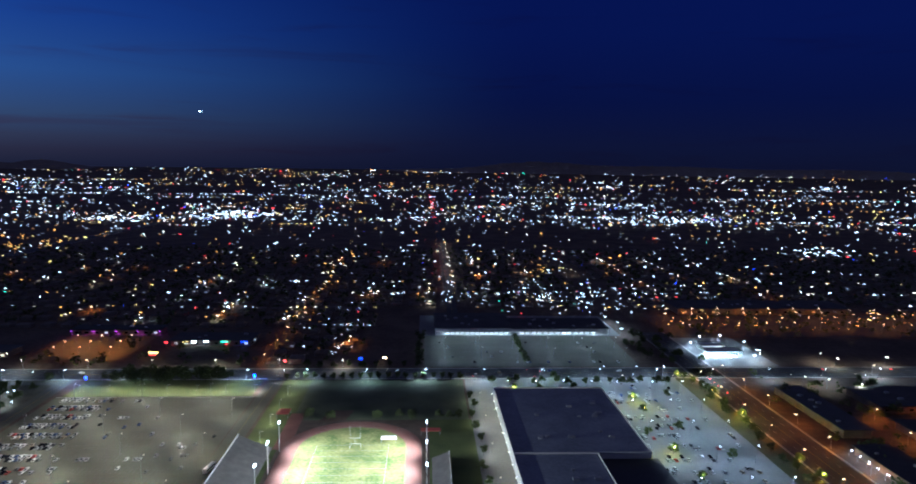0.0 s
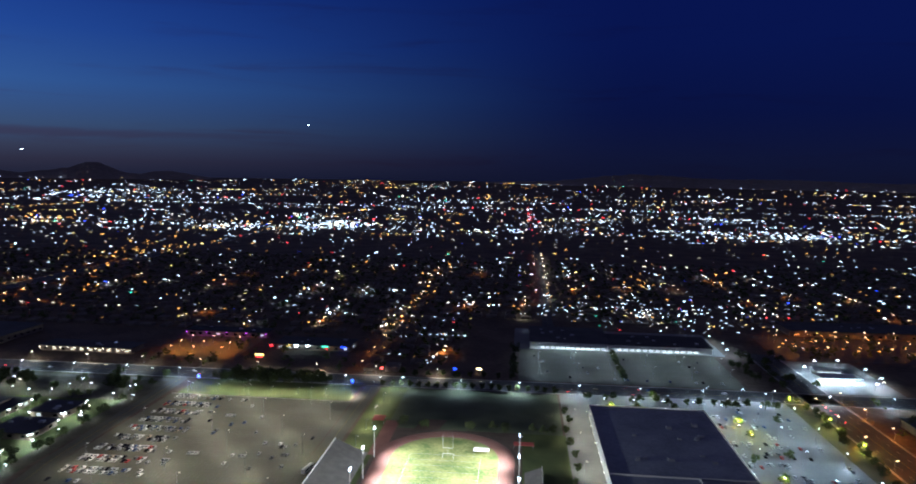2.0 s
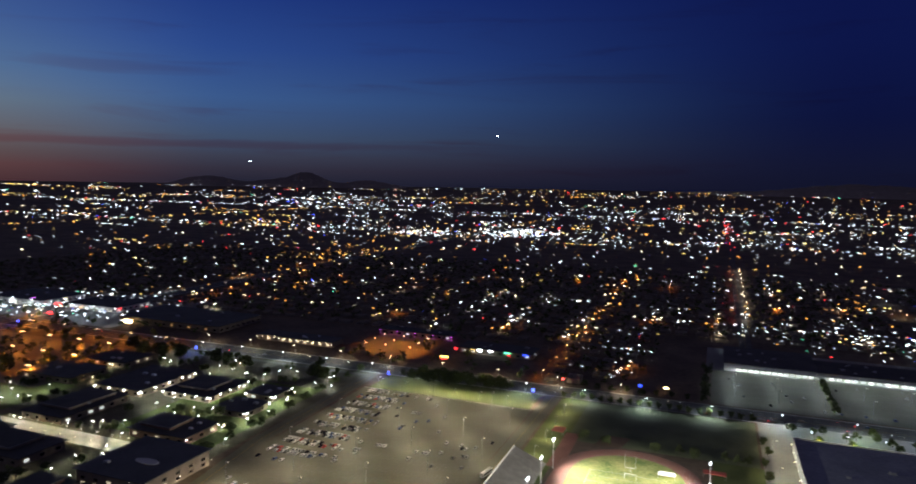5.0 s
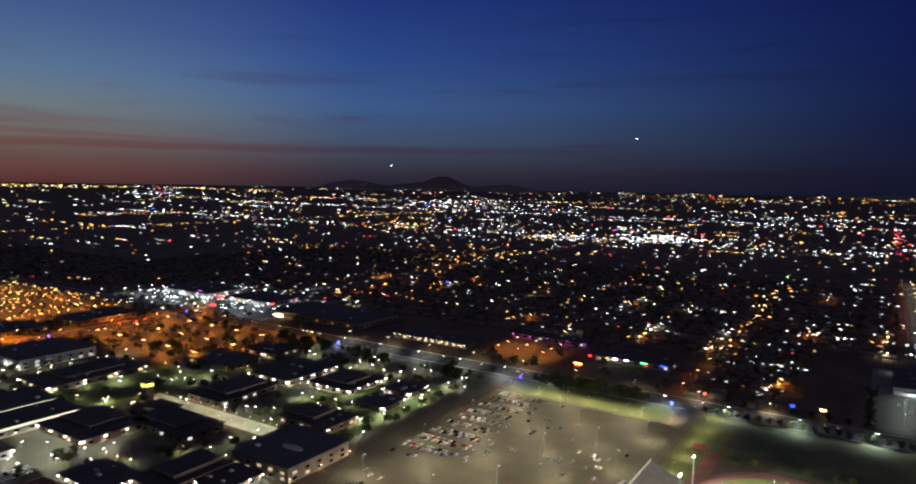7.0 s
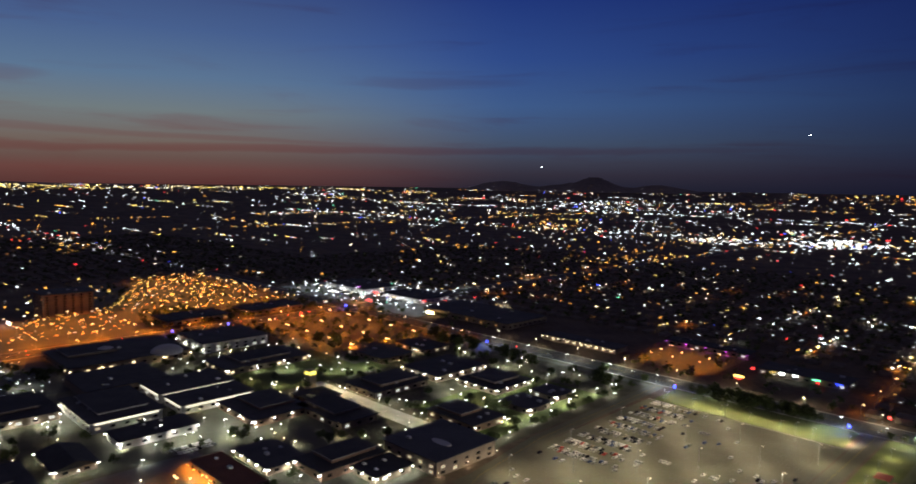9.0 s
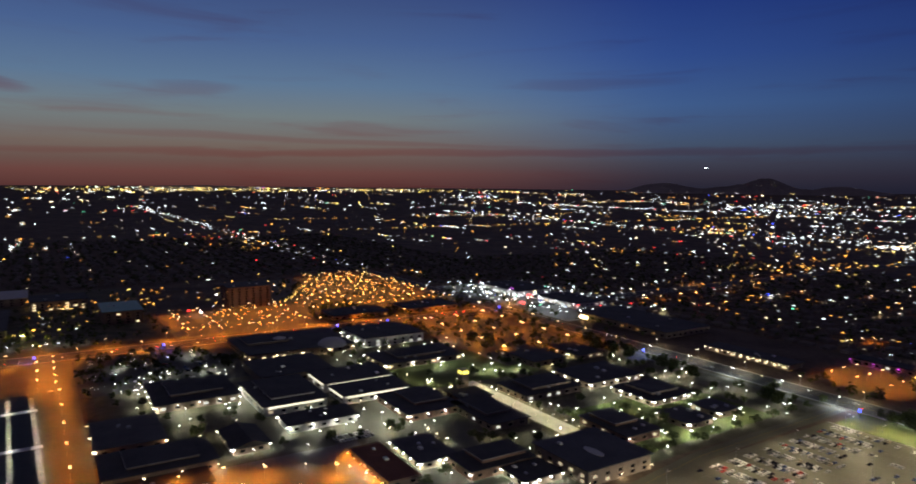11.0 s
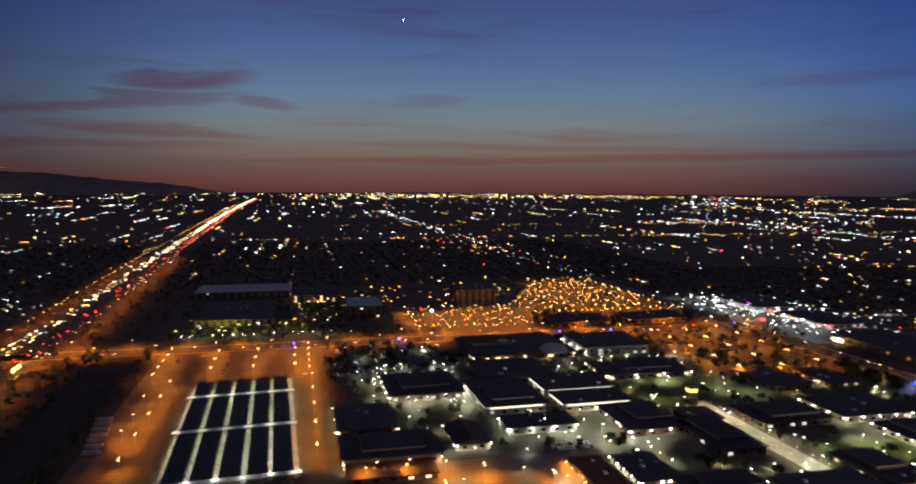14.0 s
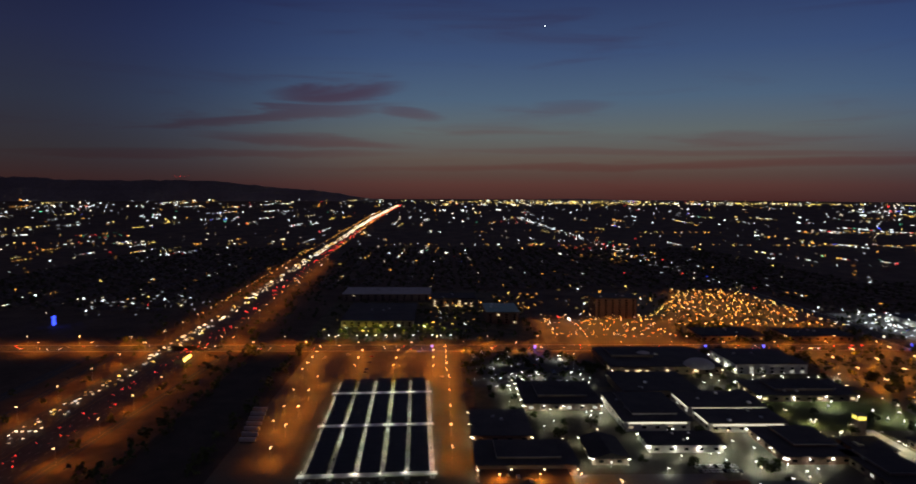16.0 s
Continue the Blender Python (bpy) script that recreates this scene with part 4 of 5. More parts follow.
for y in (-70.5, -53.5, -36.5, -19.5, -3.5):
    for x0, x1 in ((-672, -627), (-620, -540), (-533, -446)):
        cx, cy = leaning(x0, y)
        g = solar_canopy(cy, cx, cx + x1 - x0)
        g.matrix_basis = pose(cx, cy, 0.05, 0, 0, LEAN)


def askew_box(x0, y0, x1, y1, z0, z1):
    q = [leaning(*p) for p in ((x0, y0), (x1, y0), (x1, y1), (x0, y1))]
    sh = Shape().add([(a, b, z0) for a, b in q] + [(a, b, z1) for a, b in q], [(0, 3, 2, 1), (4, 5, 6, 7), (0, 1, 5, 4), (1, 2, 6, 5), (2, 3, 7, 6), (3, 0, 4, 7)])
    return sh


GAPS = (-79, -62, -45, -28, -11.5, 5)
for y in GAPS:
    solid("canopy_aisle", askew_box(-676, y - 1.9, -443, y + 1.9, 0, 0.30), M["concrete"], "pale lit strip between the solar canopies", "pavement", "structure")
for x in (-623.5, -536.5, -441.5):
    w = thing("walkway_roof", "pale flat walkway roof across the solar canopies", "walkway roof", (0, 0, 0.05), "walkway roofs across the solar canopies")
    part("deck", askew_box(x - 3.0, -82, x + 3.0, 8, 4.25, 4.5), M["roof_pale"], w)
    for y in GAPS:
        a, b = leaning(x, y)
        part("post", Shape().box(a - .2, b - .2, 0.2, a + .2, b + .2, 4.26), M["steel"], w)
# added fill lamps: low ones brighten the aisles, taller ones the walkway roofs
for y in GAPS:
    for x in range(-664, -450, 19):
        pole_lamp(*leaning(x, y), "pale", 3.6, 420, "canopy_lamp", "low white lamp in the gap between canopies", size=0.12)
    for x in (-623.5, -536.5, -441.5):
        a, b = leaning(x - 2.4, y)
        pole_lamp(a, b, "pale", 7.0, 420, "walkway_lamp", "slim white fill lamp added over the walkway roof", size=0.2)
# hospital and the far blocks west of the avenue
building("hospital_wing", "long hospital wing with a pale lit roof", -1262, -150, -1180, 0, 12, wall="stucco", roof="roof_pale", seed=61, wing="E", windows="dim", lit_share=0.1)
building("hospital_wing", "hospital wing with an orange-lit upper floor", -1180, 4, -1120, 75, 14, wall="stucco", seed=62, wing="SE", windows="warm", lit_share=0.9)
building("hospital_tower", "hospital block with a green-tinted glass roof", -1050, 84, -974, 130, 17, wall="brick", roof="roof_green", seed=63, wing="E", windows="warm", lit_share=0.45)
building("hospital_tower", "square brown hotel tower with few lit windows", -1062, 250, -1014, 312, 31, wall="brick", seed=64, wing="SE", windows="orange", lit_share=0.05)
building("hospital_wing", "dark low hospital wing", -1100, -120, -950, -20, 9, wall="stucco", seed=65, wing="E", windows="dim", lit_share=0.15)
building("medical_offices", "broad dark-roofed medical offices among trees", -908, 350, -858, 432, 7, seed=72, wing="SE", windows="orange", lit_share=0.15)
building("medical_offices", "broad dark-roofed medical offices among trees", -906, 462, -856, 545, 7, seed=73, wing="SE", windows="orange", lit_share=0.15)
building("shopping_centre", "dark-roofed shopping centre among bright lamps", -1010, 690, -900, 760, 8, wall="white_wall", roof="roof", seed=66, wing="SE", windows="white", lit_share=0.9, category="shop")
building("shopping_centre", "bright shop building beside a busy crossing", -860, 700, -770, 760, 7, wall="white_wall", seed=67, wing="SE", windows="white", lit_share=0.9, category="shop")
building("shopping_centre", "broad dark flat-roofed shopping hall", -720, 660, -560, 740, 8, wall="stucco", seed=68, wing="SE", windows="orange", lit_share=0.3, category="shop")
s1 = building("shop_strip", "row of shops with a bright lit front", -500, 656, -400, 680, 6, wall="stucco", seed=69, wing="S", windows="warm", lit_share=1.4, category="shop")
ring_lamps(s1, -500, 656, -400, 680, "S", "warm", 110, 7, r=0.6, lights=False)
s2 = building("shop_strip", "shop row with purple neon under its eaves", -385, 745, -290, 765, 6, wall="stucco", seed=70, wing="S", windows="white", category="shop")
ring_lamps(s2, -385, 745, -290, 765, "S", "purple", 250, 16, r=0.7)
s3 = building("shop_strip", "corner shops with small coloured signs", -262, 700, -180, 730, 6, wall="stucco", seed=71, wing="SE", windows="white", lit_share=0.5, category="shop")


def sign(x, y, w, h, z, tint, label):
    g = thing("shop_sign", label, "sign", (x, y, 0), "lit shop signs")
    part("sign_box", Shape().box(-w / 2, -0.3, z, w / 2, 0.3, z + h), LAMP[tint], g)
    part("sign_post", Shape().box(-0.2, -0.2, 0, 0.2, 0.2, z), M["dark_metal"], g)


for x, y, w, h, z, c in ((-265, 661, 9, 1.8, 3, "yellow"), (-265, 660, 6, 1.2, 1.5, "red"), (-264, 692, 3, 1.6, 5, "red"), (-247, 698, 4, 1.2, 4, "yellow"), (-238, 697, 4, 2, 4, "white"), (-226, 698, 4, 1.2, 4.5, "white"), (-207, 698, 7, 1.1, 4.5, "green"), (-205, 697, 3, 0.8, 2.5, "red"), (-187, 698, 6, 1.0, 4.5, "blue"),
                         (-130, 625, 2, 2, 5, "red"), (-61, 640, 3, 2, 3, "blue"), (-38, 640, 4, 1.5, 4, "orange"), (-762, -262, 22, 3.5, 1.5, "yellow"), (-955, -515, 8, 13, 2, "blue"), (-930, 700, 10, 3, 6, "purple"), (-868, 690, 12, 3, 5, "red"), (-820, 640, 8, 3, 5, "red"), (-990, 190, 8, 2, 6, "red"), (-985, 205, 14, 2, 4, "white"), (-690, 645, 14, 4, 4, "orange")):
    sign(x, y, w, h, z, c, "glowing %s roadside sign" % c)


# lamps on poles --------------------------------------------------------------------
# car park: staggered rows
for k in range(7):
    y = 533 - 33.4 * k
    for x in [(-276 if k % 2 == 0 else -250) + 53 * i for i in range(3)]:
        pole_lamp(x, y, "warm", 15, 7000, "car_park_lamp", "slim car park lamp with a dim warm head", size=0.3)
# floodlights of the pitch
def floodlight(x, y, s):
    g = thing("floodlight_mast", "tall white floodlight mast beside the running track", "floodlight", (x, y, 0.1), "floodlight masts round the pitch")
    part("mast", Shape().tube(0, 0, 0, 20, 0.3, 0.16, 8), M["white_wall"], g)
    part("crossarm", Shape().box(-0.15, -2.0, 19.4, 0.15, 2.0, 19.7), M["steel"], g)
    for b in (-1.5, -0.5, 0.5, 1.5):
        part("flood_head", Shape().box(-0.3, b - 0.42, 19.7, 0.3, b + 0.42, 20.5), LAMP["white"], g, "glaring white flood lamp")
    d = bpy.data.lights.get("pitch_flood") or bpy.data.lights.new("pitch_flood", "SPOT")
    d.energy, d.color, d.spot_size, d.spot_blend, d.shadow_soft_size = 250000, (1.0, 0.97, 0.86), radians(136), 1.0, 0.6
    ob = new("flood_beam", d)
    ob.parent = g
    ob.matrix_basis = look((s * 0.8, 0, 20.1), (s * 50, -3, 0))


for y in (437, 404, 372, 338):
    floodlight(-95.5, y, 1)
    floodlight(2, y, -1)
# store car park and plaza
for x in (160, 190, 216):
    for y in range(325, 590, 44):
        pole_lamp(x, y, "white", 12, 4200, "store_lamp", "car park lamp with a cool white head", size=0.35)
for x in range(70, 150, 24):
    pole_lamp(x, 560, "white", 8, 3500, "store_lamp", "car park lamp with a cool white head", size=0.35)
for x in (44,):
    for y in range(330, 590, 50):
        pole_lamp(x, y, "warm", 8, 3000, "store_lamp", "service lane lamp with a warm head", size=0.3)
for x in range(20, 205, 36):
    for y in (650, 690, 722):
        pole_lamp(x, y, "white", 12, 2200, "plaza_lamp", "car park lamp with a cool white head", size=0.25)
# avenues
for x in range(-780, 760, 52):
    pole_lamp(x, 586, "white" if x > -560 else "orange", 10, 5500 if x > -560 else 8000, "street_lamp", size=0.4)
for y in range(330, 590, 42):
    pole_lamp(247, y, "orange", 9, 2600, "street_lamp", size=0.4, turn=0)
    pole_lamp(279, y + 20, "orange", 9, 2600, "street_lamp", size=0.4, turn=180)
for y in range(-760, 660, 62):
    pole_lamp(-804, y, "orange", 11, 13000, "avenue_lamp", size=0.5, turn=180)
    pole_lamp(-840, y + 30, "orange", 11, 13000, "avenue_lamp", size=0.5)
for y in range(640, 1050, 55):
    pole_lamp(-154, y, "orange", 8, 1100, "street_lamp", size=0.5)
for y in range(1040, 1700, 60):
    pole_lamp(44, y, "warm", 8, 2600, "street_lamp", size=0.6)
    pole_lamp(28, y, "red", 8, 600, "signal_lamp", "street lamp with a dim reddish light", size=0.1)
for x, y in ((334, 566), (352, 560), (372, 545), (330, 640), (392, 640), (345, 486), (395, 486), (445, 486), (338, 440), (420, 600)):
    pole_lamp(x, y, "orange" if y < 500 else "warm", 9, 2600, "street_lamp", size=0.5)
for y in range(342, 425, 9):
    pole_lamp(285, y, "white", 4, 500, "carport_lamp", "white lamp along a low carport", size=0.45)
for x, y in ((222, 745), (226, 775), (219, 805)):
    pole_lamp(x, y, "white", 8, 4200, "lane_lamp", "white lamp over the lane behind the shops", size=0.7)
# orange lamps added here to brighten the trailers
for x, y in ((-572, -112), (-536, -112), (-620, -114)):
    pole_lamp(x, y, "orange", 9, 4200, "yard_lamp", "orange lamp added to light the parked trailers", size=0.5)
for x, y in ((398, 622), (450, 626), (520, 632)):
    pole_lamp(x, y, "warm", 9, 2600, "street_lamp", size=1.0)
for x in range(-540, -20, 58):
    pole_lamp(x, 621, "warm", 9, 3200, "street_lamp", size=0.4, turn=-90)
# orange car parks
for x in range(-790, -680, 26):
    for y in (-118, -98) if x % 2 else (-120, 24):
        pole_lamp(x, y, "orange", 10, 5600, "car_park_lamp", "double-headed car park lamp with orange heads", arms=2, size=0.5)
for x in range(-660, -440, 46):
    pole_lamp(x, -100, "orange", 10, 5600, "car_park_lamp", "double-headed car park lamp with orange heads", arms=2, size=0.5)
    pole_lamp(x, 26, "orange", 10, 5600, "car_park_lamp", "double-headed car park lamp with orange heads", arms=2, size=0.5)
for x in (-770, -735, -700):
    for y in (-70, -30, 10):
        pole_lamp(x, y, "orange", 10, 5600, "car_park_lamp", "double-headed car park lamp with orange heads", arms=2, size=0.5)
for x in range(-780, -560, 44):
    for y in (445, 490, 540):
        pole_lamp(x + (y % 20), y, "orange", 10, 9500, "orange_lot_lamp", "double-headed car park lamp with orange heads", arms=2, size=0.6)
def in_gold_lot(x, y):
    """The golden car park: a wedge whose long side runs along a slanting lane, and the lot before it."""
    return (y > 322 + 0.55 * max(0.0, -985 - x) - 0.0012 * max(0.0, -1110 - x) ** 2 and y < 575 and -1270 < x < -918) or (-1005 < x < -850 and 160 < y < 325)


for x in range(-1265, -850, 34):
    for y in range(165, 580, 36):
        if not in_gold_lot(x, y):
            continue
        pole_lamp(x, y, "orange", 10, 6000, "hospital_lot_lamp", "golden sodium lamp over the hospital car park", size=0.7)
for x in range(295, 640, 34):
    for y in (758, 785, 812, 838):
        pole_lamp(x + (y * 7) % 19, y + (x * 5) % 13, "orange", 10, 1150, "northeast_lot_lamp", "orange sodium lamp over the car park", size=0.5)
for x in (-365, -340, -310):
    for y in (668, 690, 715):
        pole_lamp(x, y, "orange", 8, 3500, "strip_lot_lamp", "orange sodium lamp over the car park", size=0.5)
for x in range(-1040, -710, 40):
    for y in range(640, 690, 24):
        pole_lamp(x, y, "white", 9, 1700, "shopping_lamp", "cool white shopping centre lamp", size=0.7)
for x in range(-1880, -260, 60):
    pole_lamp(x, freeway_y(x) - 36, "orange", 13, 6500, "freeway_lamp", "tall orange freeway lamp", size=0.5)
    pole_lamp(x + 30, freeway_y(x) + 44, "orange", 13, 6500, "freeway_lamp", "tall orange freeway lamp", size=0.5)
for y in range(55, 110, 26):
    pole_lamp(-432, y, "orange", 9, 6000, "yard_lamp", "orange lamp over the paved yard", size=0.5)
for x, y in ((-400, 170), (-420, 130), (-380, 140), (-400, 100)):
    pole_lamp(x, y, "orange", 9, 8000, "yard_lamp", "orange lamp over the paved yard", arms=2, size=0.5)
for x, y in ((-470, 205), (-500, 200), (-455, 230), (-480, 240), (-520, 196), (-545, 190)):
    pole_lamp(x, y, "pale", 7, 2600, "campus_lamp", "campus lamp with a white globe", size=0.4)
for x in range(-525, -375, 15):
    for y in (345.5, 358.5):
        pole_lamp(x + (6 if y > 350 else 0), y, "warm", 4, 1000, "walk_lamp", "low walkway lamp with a warm white light", size=0.25)
for x, y in ((-335, 520), (-330, 470), (-330, 420), (-420, 420), (-410, 520), (-450, 530), (-520, 530), (-560, 400), (-590, 360), (-540, 420), (-600, 160), (-560, 150), (-690, 150), (-690, 100), (-760, 150), (-740, 80), (-570, 110), (-680, 420)):
    pole_lamp(x, y, "pale", 6, 3600, "campus_lamp", "campus lamp with a white globe", size=0.45)


for y in range(-125, 62, 12):
    pole_lamp(-880, y, "white", 4, 500, "fence_lamp", "small white lamp along the hospital fence", size=0.5)
# added fill lamps that brighten the north lawn strip
for x in range(-285, -140, 24):
    pole_lamp(x, 557, "warm", 6, 4800, "lawn_lamp", "small warm fill lamp added to brighten the lawn", size=0.2)
# more added fill lamps, for the lawn by the running track
for y in range(452, 590, 32):
    pole_lamp(-112, y, "warm", 8, 2600, "lawn_lamp", "small warm fill lamp added to brighten the lawn", size=0.2)
for x, y in ((280, 640), (300, 638), (325, 640), (338, 660), (338, 690), (280, 690), (300, 715), (325, 720)):
    pole_lamp(x, y, "white", 7, 3600, "forecourt_lamp", "glaring white lamp round the petrol station", size=1.0)
rl = random.Random(31)
for _ in range(250):
    x, y = rl.uniform(-700, -318), rl.uniform(60, 560)
    if [q for q in BLOCKS if q[0] - 3 < x < q[2] + 3 and q[1] - 3 < y < q[3] + 3] or (x < -560 and y > 420):
        continue
    pole_lamp(x, y, rl.choice(("pale", "pale", "warm")), 4.5, 700, "path_lamp", "low campus path lamp with pale globe", size=0.35)


def call_post(x, y):
    """Blue-lit emergency post."""
    g = thing("emergency_post", "emergency call post with a bright blue beacon", "call post", (x, y, 0.05), "blue beacon posts")
    part("post", Shape().tube(0, 0, 0, 4.2, 0.2, 0.2, 8), M["dark_metal"], g)
    part("beacon", Shape().tube(0, 0, 4.2, 6.6, 0.9, 0.9, 8), LAMP["blue"], g, "glowing blue beacon")
    point_light("beacon_light", BLUE, 2600, g, (0, -1.6, 6.5), 0.4)


for x, y in ((-288.6, 577), (-147.5, 582), (-808, 8), (-805, 130), (-807, 335), (-804, 404), (-521, 578), (-812, 590)):
    call_post(x, y)


# distant city lights ------------------------------------------------------------------
FAR = {k: Shape() for k in CITY}
rnd = random.Random(17)


def far_light(x, y, tint, px=1.0, up=5.0):
    """A far lamp or lit front at a plan place; px is its breadth, about a thousandth of its distance."""
    fx, fy, fz = fold(x, y)
    d = math.hypot(fx - EYE_X, fy - EYE_Y)
    far = math.hypot(x - EYE_X, y - EYE_Y)
    r = px * d * 0.00066 * min(1.15, 0.56 + 640.0 / far)
    ux, uy = (fy - EYE_Y) / d * r * 2.1, -(fx - EYE_X) / d * r * 2.1
    vx, vy = (fx - EYE_X) / d * r, (fy - EYE_Y) / d * r
    z = fz + up
    FAR[tint].add([(fx + ux, fy + uy, z), (fx - ux, fy - uy, z), (fx + vx, fy + vy, z), (fx - vx, fy - vy, z), (fx, fy, z + r * 0.8), (fx, fy, z - r * 0.8)],
                  [(0, 2, 4), (2, 1, 4), (1, 3, 4), (3, 0, 4), (2, 0, 5), (1, 2, 5), (3, 1, 5), (0, 3, 5)])


def pick(mix):
    n, s = rnd.random(), 0.0
    for k, p in mix:
        s += p
        if n < s:
            return k
    return mix[0][0]


HOME = [("white", 0.34), ("warm", 0.18), ("orange", 0.30), ("yellow", 0.12), ("red", 0.04), ("green", 0.01), ("blue", 0.01)]
NORTH = [("white", 0.58), ("warm", 0.14), ("orange", 0.17), ("yellow", 0.05), ("red", 0.04), ("blue", 0.02)]
SHOP = [("white", 0.74), ("warm", 0.12), ("red", 0.05), ("yellow", 0.04), ("blue", 0.03), ("green", 0.02)]
GOLD = [("orange", 0.62), ("yellow", 0.28), ("white", 0.10)]
GILT = [("yellow", 0.72), ("warm", 0.18), ("white", 0.10)]
MIXED = [("red", 0.3), ("orange", 0.35), ("white", 0.2), ("green", 0.15)]


def from_polar(az, el):
    d = EYE_Z / math.tan(radians(max(0.55, -el)))
    return EYE_X + d * math.sin(radians(az)), EYE_Y + d * math.cos(radians(az))


def built(x, y):
    """True where the near place is modelled, or in the dark freeway land."""
    return (-1300 < x < 660 and -420 < y < 640) or (-60 < x < 640 and y < 900) or (-1080 < x < -150 and y < 780)




# trees -------------------------------------------------------------------------------
def crown_mesh(seed, spread, height, clumps, leaves, leaf):
    r = random.Random(seed)
    vs, fs = [], []
    blobs = []
    for _ in range(clumps):
        a, q = r.uniform(0, 2 * math.pi), spread * math.sqrt(r.random()) * 0.75
        blobs.append((q * math.cos(a), q * math.sin(a), height * r.uniform(0.15, 0.85), spread * r.uniform(0.28, 0.5)))
    for _ in range(leaves):
        bx, by, bz, br = r.choice(blobs)
        d = Vector((r.gauss(0, 1), r.gauss(0, 1), r.gauss(0, 0.8))).normalized() * br * r.uniform(0.55, 1.05)
        c = Vector((bx, by, bz)) + d
        u = Vector((r.gauss(0, 1), r.gauss(0, 1), r.gauss(0, 1))).normalized()
        w = u.cross(Vector((r.gauss(0, 1), r.gauss(0, 1), r.gauss(0, 1)))).normalized()
        s = leaf * r.uniform(0.6, 1.3)
        n = len(vs)
        vs += [tuple(c + u * s), tuple(c + w * s * 0.7), tuple(c - u * s), tuple(c - w * s * 0.7)]
        fs.append((n, n + 1, n + 2, n + 3))
    return mesh_of("crown", vs, fs, M["leaf"])


def trunk_mesh(h, r, limbs, seed):
    q = random.Random(seed)
    sh = Shape().tube(0, 0, 0, h, r, r * 0.6, 7)
    for k in range(limbs):
        a = 2 * math.pi * k / limbs + q.uniform(-0.4, 0.4)
        sh.tube(0, 0, h * 0.85, h * 1.5, r * 0.5, r * 0.15, 5, math.cos(a) * h * 0.45, math.sin(a) * h * 0.45)
    return sh.mesh("trunk", M["bark"])


TREES = []
for k, (spread, height, h, words) in enumerate(((3.6, 4.5, 2.4, "round leafy street tree"), (4.8, 5.0, 2.8, "broad spreading shade tree"), (2.8, 5.5, 2.2, "slim upright leafy tree"), (6.2, 7.5, 3.4, "large dense dark tree"), (8.0, 10.5, 3.8, "huge dense dark tree"))):
    t = thing("tree", words + " dark against the lamps", "tree", (0, 0, -60), "trees of the city")
    part("trunk", trunk_mesh(h, 0.22, 4, k), M["bark"], t)
    part("crown", crown_mesh(40 + k, spread, height, 9 if k < 4 else 14, 330 if k < 4 else 800, 0.62 if k < 4 else 0.85), M["leaf"], t, at=(0, 0, h * 0.9))
    TREES.append(t)
USED = set()


def tree(x, y, kind, s=1.0, z=0.06):
    m = pose(x, y, z, 0, 0, (x * 37 + y * 91) % 360)
    if kind not in USED:
        USED.add(kind)
        TREES[kind].matrix_basis = m
        return TREES[kind]
    return copy_thing(TREES[kind], m)


rt = random.Random(5)


def lit_tree(x, y, kind=0):
    """A small tree with a yellow globe lamp burning among its leaves."""
    tree(x, y, kind)
    if "tree_lamp" not in POLES:
        g = thing("tree_lamp", "yellow globe lamp glowing through a small tree", "street lamp", (x, y - 0.9, 0.06), "lamps among trees")
        part("pole", Shape().tube(0, 0, 0, 3.7, 0.09, 0.07, 6), M["steel"], g)
        part("globe", Shape().gem(0, 0, 4.1, 0.45), LAMP["yellow"], g, "glowing yellow globe")
        d = bpy.data.lights.new("tree_glow", "POINT")
        d.color, d.energy, d.shadow_soft_size = (1.0, 0.90, 0.10), 10000, 0.5
        b = new("bulb", d)
        b.parent, b.location = g, (0, -0.9, 4.9)
        POLES["tree_lamp"] = g
    else:
        copy_thing(POLES["tree_lamp"], pose(x, y - 0.9, 0.06))


for x, y in ((171, 532), (172, 505), (168, 430), (170, 389), (238, 575), (244, 546), (243, 522), (245, 494), (245, 413), (245, 389), (76, 555), (117, 592), (231, 592), (98, 556), (128, 560), (-902, -112), (-905, -62), (-915, -88), (-908, -30), (-912, 22), (-906, 44), (-935, -70), (-938, 0)):
    lit_tree(x, y, 1 if x < 0 else 0)
# dark grove and hedge between lawn and avenue
for x in range(-272, -166, 6):
    tree(x + rt.uniform(-2, 2), 580 + rt.uniform(-3, 3), 4 if rt.random() < 0.35 else 3)
# store car park trees, lit from the lamps among them
for x, y in [(186, 470), (203, 540), (204, 420), (186, 350), (160, 460)]:
    tree(x, y, 0)
for y in range(330, 590, 17):
    tree(238 + rt.uniform(-4, 4), y + rt.uniform(-4, 4), rt.choice((0, 0, 1, 2)))
for x in range(62, 226, 11):
    tree(x + rt.uniform(-3, 3), 574 + rt.uniform(-7, 7), rt.choice((0, 0, 1, 2)))
for x in range(-120, 36, 8):
    tree(x, 587 + rt.uniform(-1.5, 1.5), 2)
for y in range(340, 560, 22):
    tree(38 + rt.uniform(-2, 2), y, rt.choice((0, 2)))
for x in (-86, -70, -35, -18, -8, 12, 20, 26):
    tree(x, 494 + rt.uniform(-3, 4), rt.choice((0, 1)))
for x in range(-110, 0, 13):
    tree(x, 624 + rt.uniform(-3, 3), rt.choice((0, 1, 2)))
